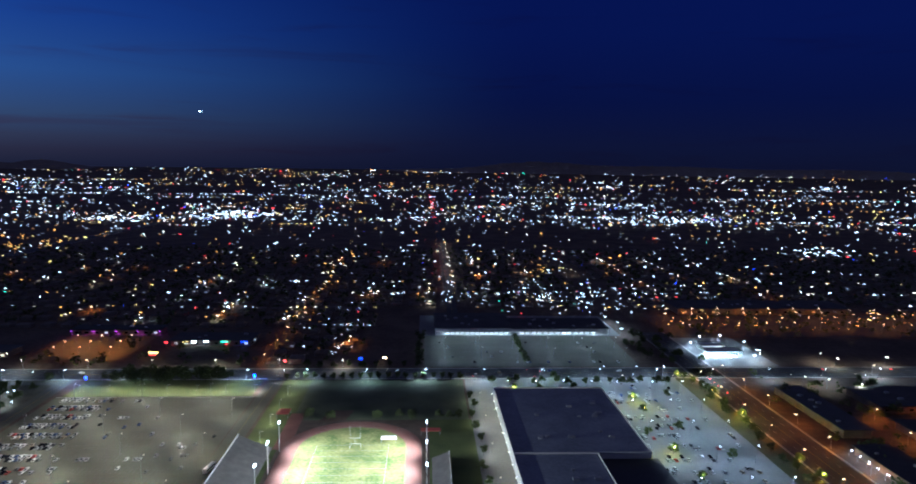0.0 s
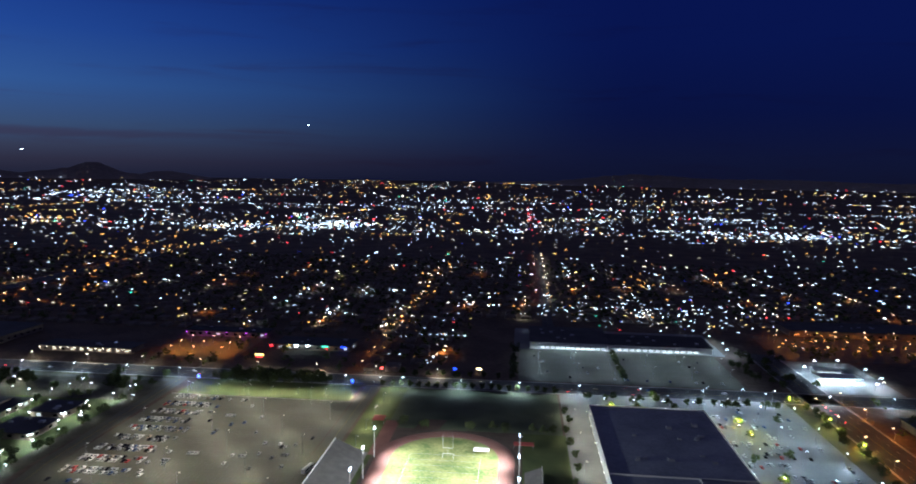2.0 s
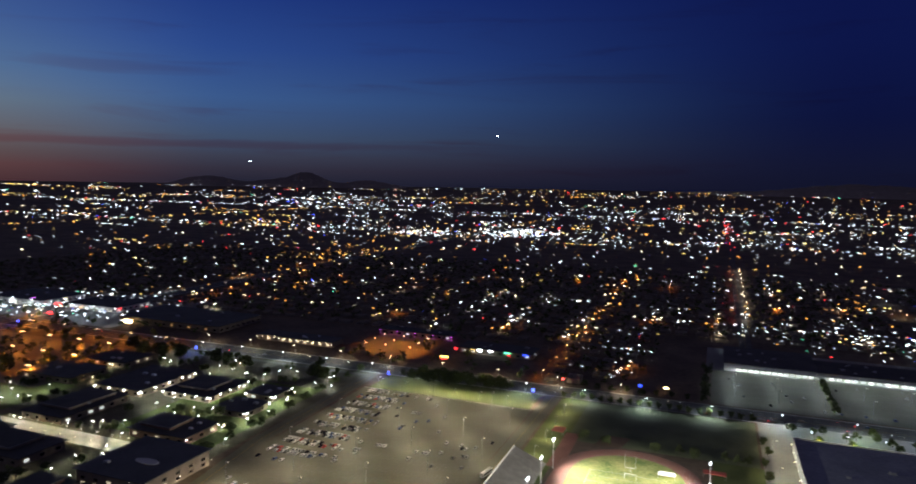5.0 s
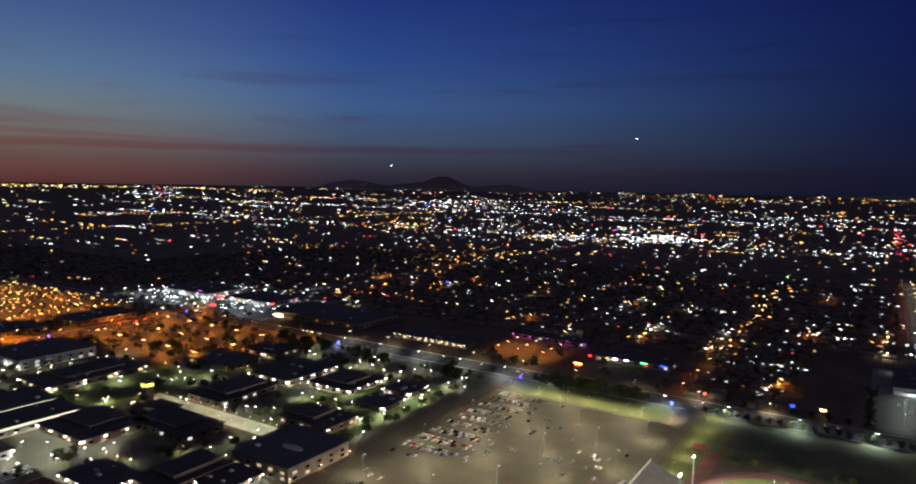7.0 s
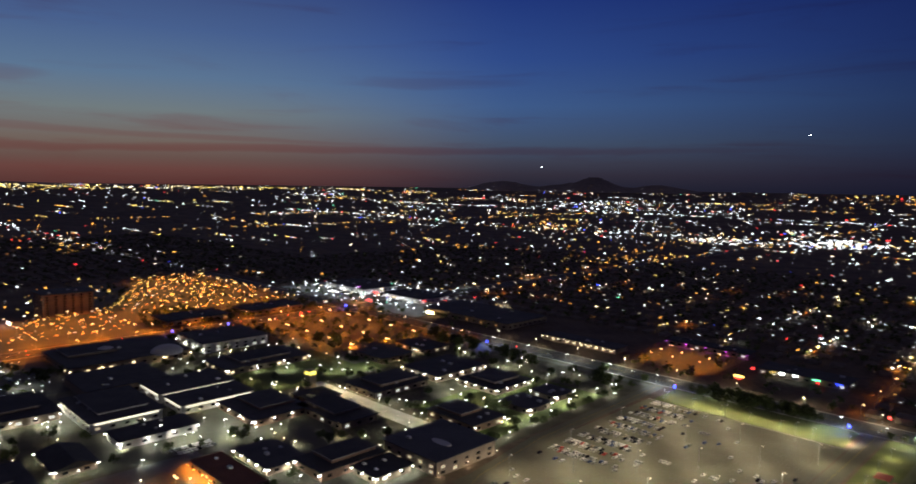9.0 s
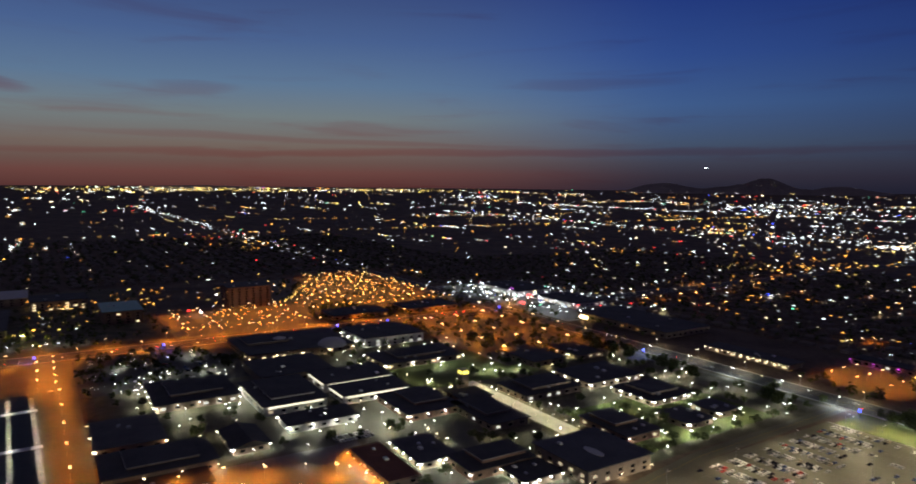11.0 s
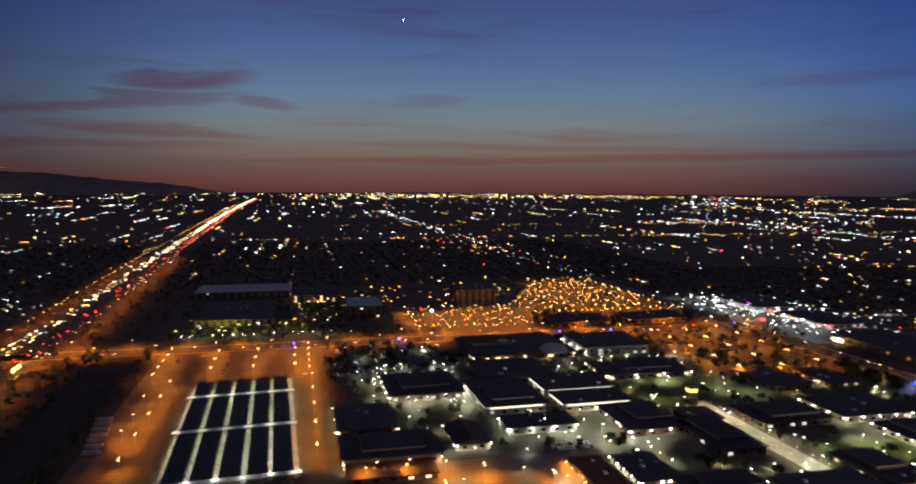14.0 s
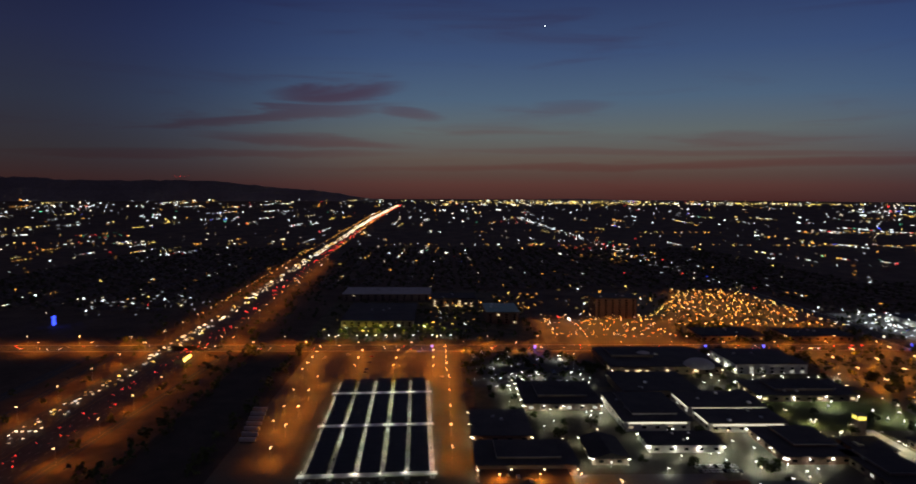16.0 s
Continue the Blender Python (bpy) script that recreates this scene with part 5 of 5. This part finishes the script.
for y in range(640, 745, 15):
    tree(99.5, y, 0)
    tree(-5, y, rt.choice((0, 1, 3)))
# campus
for _ in range(330):
    x, y = rt.uniform(-790, -318), rt.uniform(45, 585)
    inside = [b for b in BLOCKS if b[0] - 5 < x < b[2] + 5 and b[1] - 5 < y < b[3] + 5]
    if inside or (-450 < x < -370 and y < 235) or (-800 < x < -560 and 430 < y < 560 and rt.random() < 0.75) or (343 < y < 361 and -532 < x < -372):
        continue
    tree(x, y, rt.choice((0, 0, 1, 1, 2, 3)))
for x, y in ((-655, 440), (-640, 452), (-560, 545), (-545, 552), (-535, 545), (-525, 556), (-512, 548), (-590, 560), (-470, 552), (-455, 548), (-430, 545), (-350, 545), (-338, 540)):
    tree(x, y, 4)
for y in range(345, 590, 24):
    tree(-323, y, rt.choice((0, 1)))
for _ in range(26):
    tree(rt.uniform(285, 500), rt.uniform(330, 590), rt.choice((0, 1, 3)))
for _ in range(20):
    tree(rt.uniform(215, 275), rt.uniform(626, 760), rt.choice((0, 1, 3)))


# cars ---------------------------------------------------------------------------------
def car_proto(k):
    g = thing("car", CAR_WORDS[k] + " parked car on the asphalt", "car", (0, 0, -60), "parked cars")
    b = Shape().box(-2.2, -0.88, 0.32, 2.2, 0.88, 0.85, 0.06)
    b.add([(-1.5, -0.80, 0.85), (1.1, -0.80, 0.85), (1.1, 0.80, 0.85), (-1.5, 0.80, 0.85), (-1.05, -0.66, 1.44), (0.35, -0.66, 1.44), (0.35, 0.66, 1.44), (-1.05, 0.66, 1.44)],
          [(4, 5, 6, 7), (0, 1, 5, 4), (1, 2, 6, 5), (2, 3, 7, 6), (3, 0, 4, 7)])
    part("body", b, CARS[k], g)
    part("windscreen", Shape().add([(1.06, -0.72, 0.90), (1.06, 0.72, 0.90), (0.42, 0.60, 1.41), (0.42, -0.60, 1.41), (1.0, -0.72, 0.86), (1.0, 0.72, 0.86), (0.34, 0.6, 1.37), (0.34, -0.6, 1.37)], [(0, 1, 2, 3), (4, 7, 6, 5)]), M["glass"], g)
    part("rear_window", Shape().add([(-1.5, -0.72, 0.90), (-1.5, 0.72, 0.90), (-1.10, 0.60, 1.41), (-1.10, -0.60, 1.41)], [(0, 3, 2, 1)]), M["glass"], g)
    for a in (-1.35, 1.35):
        for c in (-0.82, 0.82):
            part("wheel", WHEEL, M["tyre"], g, at=(a, c, 0.33))
    return g


WHEEL = Shape().wheel(0, 0, 0, 0.33, 0.22).mesh("wheel", M["tyre"])
PROTO = [car_proto(k) for k in range(len(CARS))]
CARRED = set()
rc = random.Random(9)


CAR_V, CAR_F, CAR_M = [], [], []
CAR_MATS = CARS + [M["glass"], M["tyre"]]


def join_car(k, m):
    """A far car added to the one mesh of distant cars."""
    for ch in PROTO[k].children:
        n = len(CAR_V)
        CAR_V.extend(tuple(m @ (v.co + ch.location)) for v in ch.data.vertices)
        CAR_F.extend(tuple(i + n for i in p.vertices) for p in ch.data.polygons)
        CAR_M.extend([k if ch.name.startswith("body") else (8 if ch.name.startswith("wheel") else 7)] * len(ch.data.polygons))


def car(x, y, turn, z=0.05):
    k = rc.choices(range(7), (34, 22, 14, 6, 6, 12, 6))[0]
    m = pose(x, y, z, 0, 0, turn + rc.uniform(-2, 2))
    if k in CARRED and math.hypot(x, y) > (505 if y > 300 else 470):
        return join_car(k, m)
    if k not in CARRED:
        CARRED.add(k)
        PROTO[k].matrix_basis = m
    else:
        copy_thing(PROTO[k], m)


for y in range(320, 540, 18):
    for side in (-2.6, 2.6):
        x = -287.4
        while x < -146:
            full = 0.0
            if y > 385:
                full = 0.80 if x < -248 - (y - 460) * 0.06 else (0.12 if x < -215 else 0.02)
            elif x < -262:
                full = 0.08
            if -190 < x < -150 and 395 < y < 450:
                full = 0.12
            if rc.random() < full:
                car(x + 1.37, y + side, 90 if rc.random() < 0.6 else -90)
            x += 2.75
for y in range(330, 585, 18):
    for side in (-2.6, 2.6):
        x = 150.0
        while x < 221:
            if rc.random() < (0.24 if x < 190 else 0.10):
                car(x + 1.37, y + side, 90 if rc.random() < 0.6 else -90)
            x += 2.75
for y in range(640, 720, 18):
    for x in range(10, 198, 3):
        if rc.random() < 0.06:
            car(x, y, 90)
for _ in range(24):
    car(-790 + 2.75 * rc.randrange(46), 56 + 16 * rc.randrange(8), 90, 0.08)
for k in range(11):
    for x in (-453, -461):
        car(x, 192 + 2.75 * k, 0, 0.1)
for k in range(16):
    car(-436 - rc.random() * 0.4, -72 + 5.4 * k, 0)
for k in range(10):
    car(rc.uniform(-790, -690), rc.choice((-112, -88, -60, 20)), 90)
for x in range(-500, 250, 62):
    car(x + rc.uniform(-15, 15), 603 + rc.choice((-8, -4, 4, 8)), rc.choice((0, 180)), 0.07)


solid("distant_cars", mesh_of("distant_cars", CAR_V, CAR_F, None, CAR_MATS, CAR_M), None, "distant parked cars in mixed colours on the asphalt", "cars", "stuff")


def bus(x, y):
    g = thing("bus", "white parked bus beside the grandstand", "bus", (x, y, 0.07), turn=80)
    part("body", Shape().box(-6, -1.25, 0.4, 6, 1.25, 3.1, 0.08), CARS[0], g)
    for s in (-1, 1):
        part("window_band", Shape().box(-5.4, s * 1.26 - 0.02, 1.5, 5.4, s * 1.26 + 0.02, 2.5), M["glass"], g)
    for a in (-4, 3.6):
        for c in (-1.15, 1.15):
            part("wheel", Shape().wheel(a, c, 0.48, 0.48, 0.28), M["tyre"], g)


bus(-133, 410)


def trailer(x, y, turn):
    g = thing("box_trailer", "pale box trailer parked by the fence", "trailer", (x, y, 0.06), "parked trailers", turn=turn)
    part("box", Shape().box(-6, -1.2, 1.0, 6, 1.2, 3.6), M["roof_pale"], g)
    for a in (-4.5, 4.2):
        for c in (-1, 1):
            part("wheel", Shape().wheel(a, c, 0.5, 0.5, 0.3), M["tyre"], g)


for k in range(7):
    trailer(-512 - 12 * k, -126 - 1.6 * k, 86)


# houses under the trees, joined as far stuff --------------------------------------------
def suburbs():
    r = random.Random(23)
    walls, roofs, vs, fs = Shape(), Shape(), [], []

    def clump(tx, ty, s):
        fx, fy, fz = fold(tx, ty)
        for _ in range(16):
            c = Vector((fx + r.gauss(0, .5) * s, fy + r.gauss(0, .5) * s, fz + s * r.uniform(0.5, 1.9)))
            u = Vector((r.gauss(0, 1), r.gauss(0, 1), r.gauss(0, 1))).normalized() * s * 0.42
            v = u.cross(Vector((r.gauss(0, 1), r.gauss(0, 1), r.gauss(0, 1)))).normalized() * s * 0.36
            n = len(vs)
            vs.extend((tuple(c + u), tuple(c + v), tuple(c - u), tuple(c - v)))
            fs.append((n, n + 1, n + 2, n + 3))

    # groves: west of the avenue, along the freeway banks, round the orange car parks
    for x0, x1, y0, y1, count in ((-1270, -920, 335, 585, 130), (-960, -925, 340, 420, 40), (-912, -848, 332, 585, 190), (-1120, -848, -150, 150, 230), (-1300, -1120, -160, 195, 60), (-850, -330, -212, -192, 80), (-850, -330, -152, -141, 60),
                                  (-800, -560, 420, 575, 150), (285, 640, 742, 850, 90), (-860, -300, -372, -325, 50), (-860, -300, -250, -212, 40), (-1060, -560, 590, 700, 70), (-380, -160, 626, 760, 50), (285, 560, 300, 600, 120), (-1500, -860, -250, -170, 90), (-1500, -860, -400, -330, 90), (-795, -655, 45, 190, 60)):
        for _ in range(count):
            x, y = r.uniform(x0, x1), r.uniform(y0, y1)
            if not [q for q in BLOCKS if q[0] - 3 < x < q[2] + 3 and q[1] - 3 < y < q[3] + 3]:
                clump(x, y, r.uniform(1.8, 4.2))

    def free(x, y):
        if built(x, y) or abs(x - 36) < 16 or abs(x + 822) < 30 or abs(x - 262) < 26 or abs(y - 2260) < 30:
            return False
        return not (-380 < y < 0 and x < -1000 and abs(y - freeway_y(x)) < 70)
    for x0, x1, y0, y1 in ((-1400, 1000, 640, 1500), (-2300, -1310, -900, 900), (-1300, -300, -900, -410)):
        y = y0
        while y < y1:
            x = x0
            while x < x1:
                hx, hy = x + r.uniform(-3, 3), y + r.uniform(-3, 3)
                if r.random() < 0.8 and free(hx, hy):
                    fx, fy, fz = fold(hx, hy)
                    w, d, h = r.uniform(5.5, 8), r.uniform(4.5, 6.5), r.uniform(2.8, 3.6) * (1.7 if r.random() < 0.12 else 1)
                    if r.random() < 0.5:
                        w, d = d, w
                    walls.box(fx - w, fy - d, fz - 1, fx + w, fy + d, fz + h)
                    q = r.uniform(1.2, 2.2)
                    roofs.add([(fx - w - .6, fy - d - .6, fz + h), (fx + w + .6, fy - d - .6, fz + h), (fx + w + .6, fy + d + .6, fz + h), (fx - w - .6, fy + d + .6, fz + h), (fx - w * 0.45, fy, fz + h + q), (fx + w * 0.45, fy, fz + h + q)],
                              [(0, 1, 5, 4), (1, 2, 5), (2, 3, 4, 5), (3, 0, 4), (0, 3, 2, 1)])
                for _ in range(2):
                    if r.random() < 0.62:
                        tx, ty = x + r.uniform(-11, 11), y + r.uniform(-14, 14)
                        if not free(tx, ty):
                            continue
                        clump(tx, ty, r.uniform(2.0, 4.4))
                x += 22
            y += 34 if int(y / 34) % 2 else 26
    solid("house_walls", walls, M["house"], "rows of low suburban house walls in the dark", "houses", "stuff")
    solid("house_roofs", roofs, M["house_roof"], "rows of dark hipped suburban house roofs", "roofs", "stuff")
    solid("suburb_trees", mesh_of("suburb_trees", vs, fs, M["leaf"]), None, "dark leafy treetops between the houses", "trees", "stuff")


suburbs()
# scattered lamps among the houses
for k in range(150):
    x, y = rc.uniform(-900, 560), rc.uniform(650, 1350)
    if built(x, y):
        continue
    pole_lamp(85 * round(x / 85) + 5, y, rc.choice(("orange", "orange", "warm", "white")), 7, 2200, "residential_lamp", "small residential street lamp among houses", size=0.6)
def scatter(count, az0, az1, el_far, el_near, power, mix, size, thin=None):
    for _ in range(count):
        az, el = rnd.uniform(az0, az1), el_far - (el_far - el_near) * rnd.random() ** power
        x, y = from_polar(az, el)
        if math.hypot(x, y) < 3000 and rnd.random() < 0.7:
            if rnd.random() < 0.3:
                x = 85 * round(x / 85) + rnd.uniform(-4, 4)
            else:
                y = 95 * round(y / 95) + rnd.uniform(-4, 4)
        if built(x, y) or (thin and rnd.random() < thin(az, el)):
            continue
        far_light(x, y, pick(NORTH if az > -22 and rnd.random() < 0.75 else mix), rnd.uniform(*size), 8.5)


def dark_west(az, el):
    return 0.62 if az < -50 and el < -2.2 else 0.0


scatter(1600, -132, 44, -0.62, -6.0, 1.2, HOME, (0.4, 1.2), dark_west)
scatter(3100, -132, 44, -3.5, -16.5, 1.0, HOME, (0.45, 1.3), dark_west)
scatter(600, -132, 44, -0.62, -2.6, 1.2, SHOP, (0.7, 1.7))
scatter(500, -40, 44, -2.6, -5.0, 1.0, SHOP, (0.7, 1.7))
for _ in range(300):
    az, el = rnd.uniform(-132, 44), -0.62 - 4.6 * rnd.random() ** 1.3
    x, y = from_polar(az, el)
    d = math.hypot(x, y)
    mix = rnd.choice((HOME, SHOP, SHOP, GOLD, GILT))
    for k in range(rnd.randrange(5, 16)):
        far_light(x + rnd.gauss(0, 0.022) * d, y + rnd.gauss(0, 0.0012) * d, pick(mix), rnd.uniform(0.5, 1.3))
# brighter districts: direction, depression, half spread, count, mix, size
for az, el, ha, he, n, mix, size in (
        (-23.6, -4.4, 3.2, 0.25, 70, SHOP, 1.5), (-15.0, -4.3, 2.6, 0.28, 120, SHOP, 1.9), (-18.0, -3.6, 2.5, 0.2, 35, SHOP, 1.4), (-4.3, -2.3, 4.0, 0.12, 60, SHOP, 1.2),
        (15.2, -3.25, 3.5, 0.2, 60, SHOP, 1.5), (15.7, -4.3, 3.0, 0.15, 40, SHOP, 1.4), (22.1, -4.2, 3.0, 0.25, 80, SHOP, 1.8), (31.7, -6.3, 2.4, 0.35, 50, SHOP, 1.3),
        (31.2, -1.5, 1.0, 0.1, 20, SHOP, 1.6), (4.5, -3.6, 4.0, 0.2, 40, SHOP, 1.4), (10.6, -8.9, 1.6, 0.8, 26, GOLD, 1.1), (-9.1, -0.9, 10, 0.1, 60, GOLD, 1.0),
        (-28.4, -2.1, 4.0, 0.2, 40, SHOP, 1.3), (-37.0, -3.6, 2.8, 0.3, 70, GOLD, 1.3), (-33.6, -1.8, 4.5, 0.35, 80, SHOP, 1.5), (-56.2, -1.2, 3.0, 0.25, 50, SHOP, 1.5),
        (-59.5, -2.8, 1.0, 0.12, 16, SHOP, 1.5), (-31.5, -6.2, 5.0, 1.0, 70, GOLD, 1.2), (-64.3, -0.75, 8.0, 0.12, 150, GILT, 1.3), (-80, -0.78, 10.0, 0.16, 380, GILT, 1.3),
        (-76.7, -4.3, 3.5, 0.5, 30, MIXED, 1.1), (-84.3, -2.5, 1.5, 0.15, 10, MIXED, 1.2), (-74.7, -5.3, 1.6, 0.4, 18, GOLD, 1.2), (-116.7, -1.15, 4.5, 0.2, 45, SHOP, 1.4),
        (-107.6, -2.2, 1.4, 0.1, 14, SHOP, 1.4), (-115.2, -3.35, 3.0, 0.15, 18, MIXED, 1.2), (-111.1, -4.9, 1.0, 0.12, 10, SHOP, 1.2), (-112.5, -8.8, 4.0, 0.7, 50, SHOP, 1.0),
        (12.0, -11.5, 9.0, 1.0, 75, SHOP, 1.0), (-76, -9.0, 8, 0.9, 60, GOLD, 1.1), (-52.0, -9.4, 7.0, 0.7, 90, SHOP, 1.2)):
    for _ in range(n):
        x, y = from_polar(az + rnd.gauss(0, 0.6) * ha, el + rnd.gauss(0, 0.6) * he)
        far_light(x, y, pick(mix), size * rnd.uniform(0.5, 1.15))
# lit streets running across and away
for y0, n, mix in ((2260, 420, SHOP), (3870, 420, SHOP), (1430, 90, HOME), (5480, 300, HOME)):
    for _ in range(n):
        far_light(rnd.uniform(-2600, 2900) * (1 + y0 / 5000), y0 + rnd.gauss(0, 25), pick(mix), rnd.uniform(0.6, 1.4))
for x0, y0, y1, n, mix in ((36, 1000, 1700, 10, GOLD), (36, 2000, 4200, 30, [("red", 0.8), ("white", 0.2)]), (-822, 650, 3500, 70, GOLD), (262, 1000, 3000, 16, HOME), (-2430, -1500, 4000, 220, GOLD), (-3230, 0, 3000, 60, GOLD), (-150, 640, 1500, 26, GOLD)):
    for _ in range(n):
        far_light(x0 + rnd.gauss(0, 8), rnd.uniform(y0, y1), pick(mix), rnd.uniform(0.6, 1.2))
# the avenue west
for _ in range(160):
    far_light(rnd.uniform(-5200, -1300), 603 + rnd.gauss(0, 22), pick(SHOP + GOLD), rnd.uniform(0.6, 1.1))


for _ in range(760):
    x = -320 - 10500 * rnd.random() ** 2.6
    y = freeway_y(x)
    near = x > -850
    if near and rnd.random() < 0.3:
        continue
    far_light(x, y + rnd.choice((-22, -17, -12, -7)) , rnd.choice(("warm", "warm", "white", "yellow")), rnd.uniform(0.8, 1.5), 1.2)
    if rnd.random() < 0.5:
        far_light(x + 9, y + rnd.choice((7, 12, 17, 22)), "red", rnd.uniform(0.5, 0.9), 1.0)
for k in range(80):
    x = -860 - 72 * k
    y = freeway_y(x)
    far_light(x, y + 38, "orange", 0.75, 11)
    far_light(x, y - 38, "orange", 0.75, 11)
# golden lamps crowding the hospital car park
for k in range(22):
    for j in range(24):
        x, y = -1262 + 16.2 * k + rnd.gauss(0, 1.5), 335 + 10.4 * j + 6.0 * (k % 2) + rnd.gauss(0, 1.5)
        if in_gold_lot(x, y) and rnd.random() < 0.62:
            far_light(x, y, pick([("orange", 0.45), ("yellow", 0.55)]), rnd.uniform(0.5, 0.95), 9)
for k in range(26):
    far_light(-985 - 8.6 * k + rnd.gauss(0, 2), 326 + 4.6 * k + rnd.gauss(0, 2), "yellow", rnd.uniform(0.5, 0.85), 9)
for _ in range(130):
    far_light(rnd.uniform(-1003, -850), rnd.uniform(160, 322), pick(GOLD + [("red", 0.1)]), rnd.uniform(0.5, 0.9), 7)
for _ in range(80):
    far_light(rnd.uniform(285, 640), rnd.uniform(745, 850), pick(GOLD), rnd.uniform(0.5, 0.9), 7)
for _ in range(120):
    far_light(rnd.uniform(-1040, -700), rnd.uniform(625, 800), pick(SHOP + [("red", 0.3)]), rnd.uniform(0.6, 1.2), 5)
for _ in range(34):
    far_light(rnd.uniform(-1010, -900), rnd.uniform(-140, 70), pick([("yellow", 0.6), ("white", 0.25), ("orange", 0.15)]), rnd.uniform(0.6, 1.2), 4)
for _ in range(40):
    far_light(rnd.uniform(-1180, -1010), rnd.uniform(0, 170), pick(GOLD + [("red", 0.1)]), rnd.uniform(0.5, 1.0), 8)
for _ in range(60):
    far_light(rnd.uniform(-790, -660), rnd.uniform(50, 185), "white", rnd.uniform(0.3, 0.5), 3)
for _ in range(135):
    far_light(rnd.uniform(20, 420), rnd.choice((870, 905, 935, 968, 1000, 1030)) + rnd.gauss(0, 4), pick(NORTH), rnd.uniform(0.5, 1.05), 7)
# traffic on the avenues
for _ in range(70):
    far_light(-822 + rnd.choice((-9, -5, 5, 9)), rnd.uniform(-500, 580), rnd.choice(("red", "red", "white", "warm")), rnd.uniform(0.5, 0.8), 0.9)
for _ in range(46):
    far_light(rnd.uniform(-700, 600), 604 + rnd.choice((-9, -5, 5, 9)), rnd.choice(("red", "white", "warm")), rnd.uniform(0.4, 0.8), 0.9)
for y in (590, 584, 575, 566, 548, 520):
    far_light(258, y, "red", 0.9, 1.0)
for k, sh in FAR.items():
    if sh.v:
        solid("city_lights", sh, CITY[k], "countless small %s lights of the city at night" % k, "city lights", "stuff")
# airliners low in the sky and masts on the ridge
def sky_place(az, el, dist):
    e = radians(el)
    return EYE_X + dist * math.cos(e) * math.sin(radians(az)), EYE_Y + dist * math.cos(e) * math.cos(radians(az)), EYE_Z + dist * math.sin(e)


def airliner(az, el, r, label):
    g = thing("airliner", label, "airliner", sky_place(az, el, 4500), turn=-az)
    part("fuselage", Shape().box(-1.2, -10, -1.2, 1.2, 10, 1.2, 0.5), M["steel"], g)
    part("wing", Shape().box(-10, -1.5, -0.4, 10, 1.5, 0.0), M["steel"], g)
    for s in (-0.8, 0.8):
        part("landing_light", Shape().gem(s * r, -11, 0, r, 0.55), LAMP["white"], g, "bright landing light")


airliner(-17.8, 3.85, 4.2, "far airliner with bright landing lights at dusk")
airliner(-38.0, 1.35, 3.8, "far airliner with landing lights near the skyline")
airliner(-81.3, 13.42, 3.0, "far airliner with landing lights high at dusk")
for k in range(4):
    x, y, z = sky_place(-110.8 + 0.3 * k, 0.0, 4835)
    g = thing("radio_mast", "thin radio mast with red beacon on the ridge", "radio mast", (x, y, z + 30), "masts on the ridge")
    part("mast", Shape().tube(0, 0, 0, 72, 1.2, 0.6, 6), M["dark_metal"], g)
    part("beacon", Shape().gem(0, 0, 73, 2.0), LAMP["red"], g, "glowing red beacon")
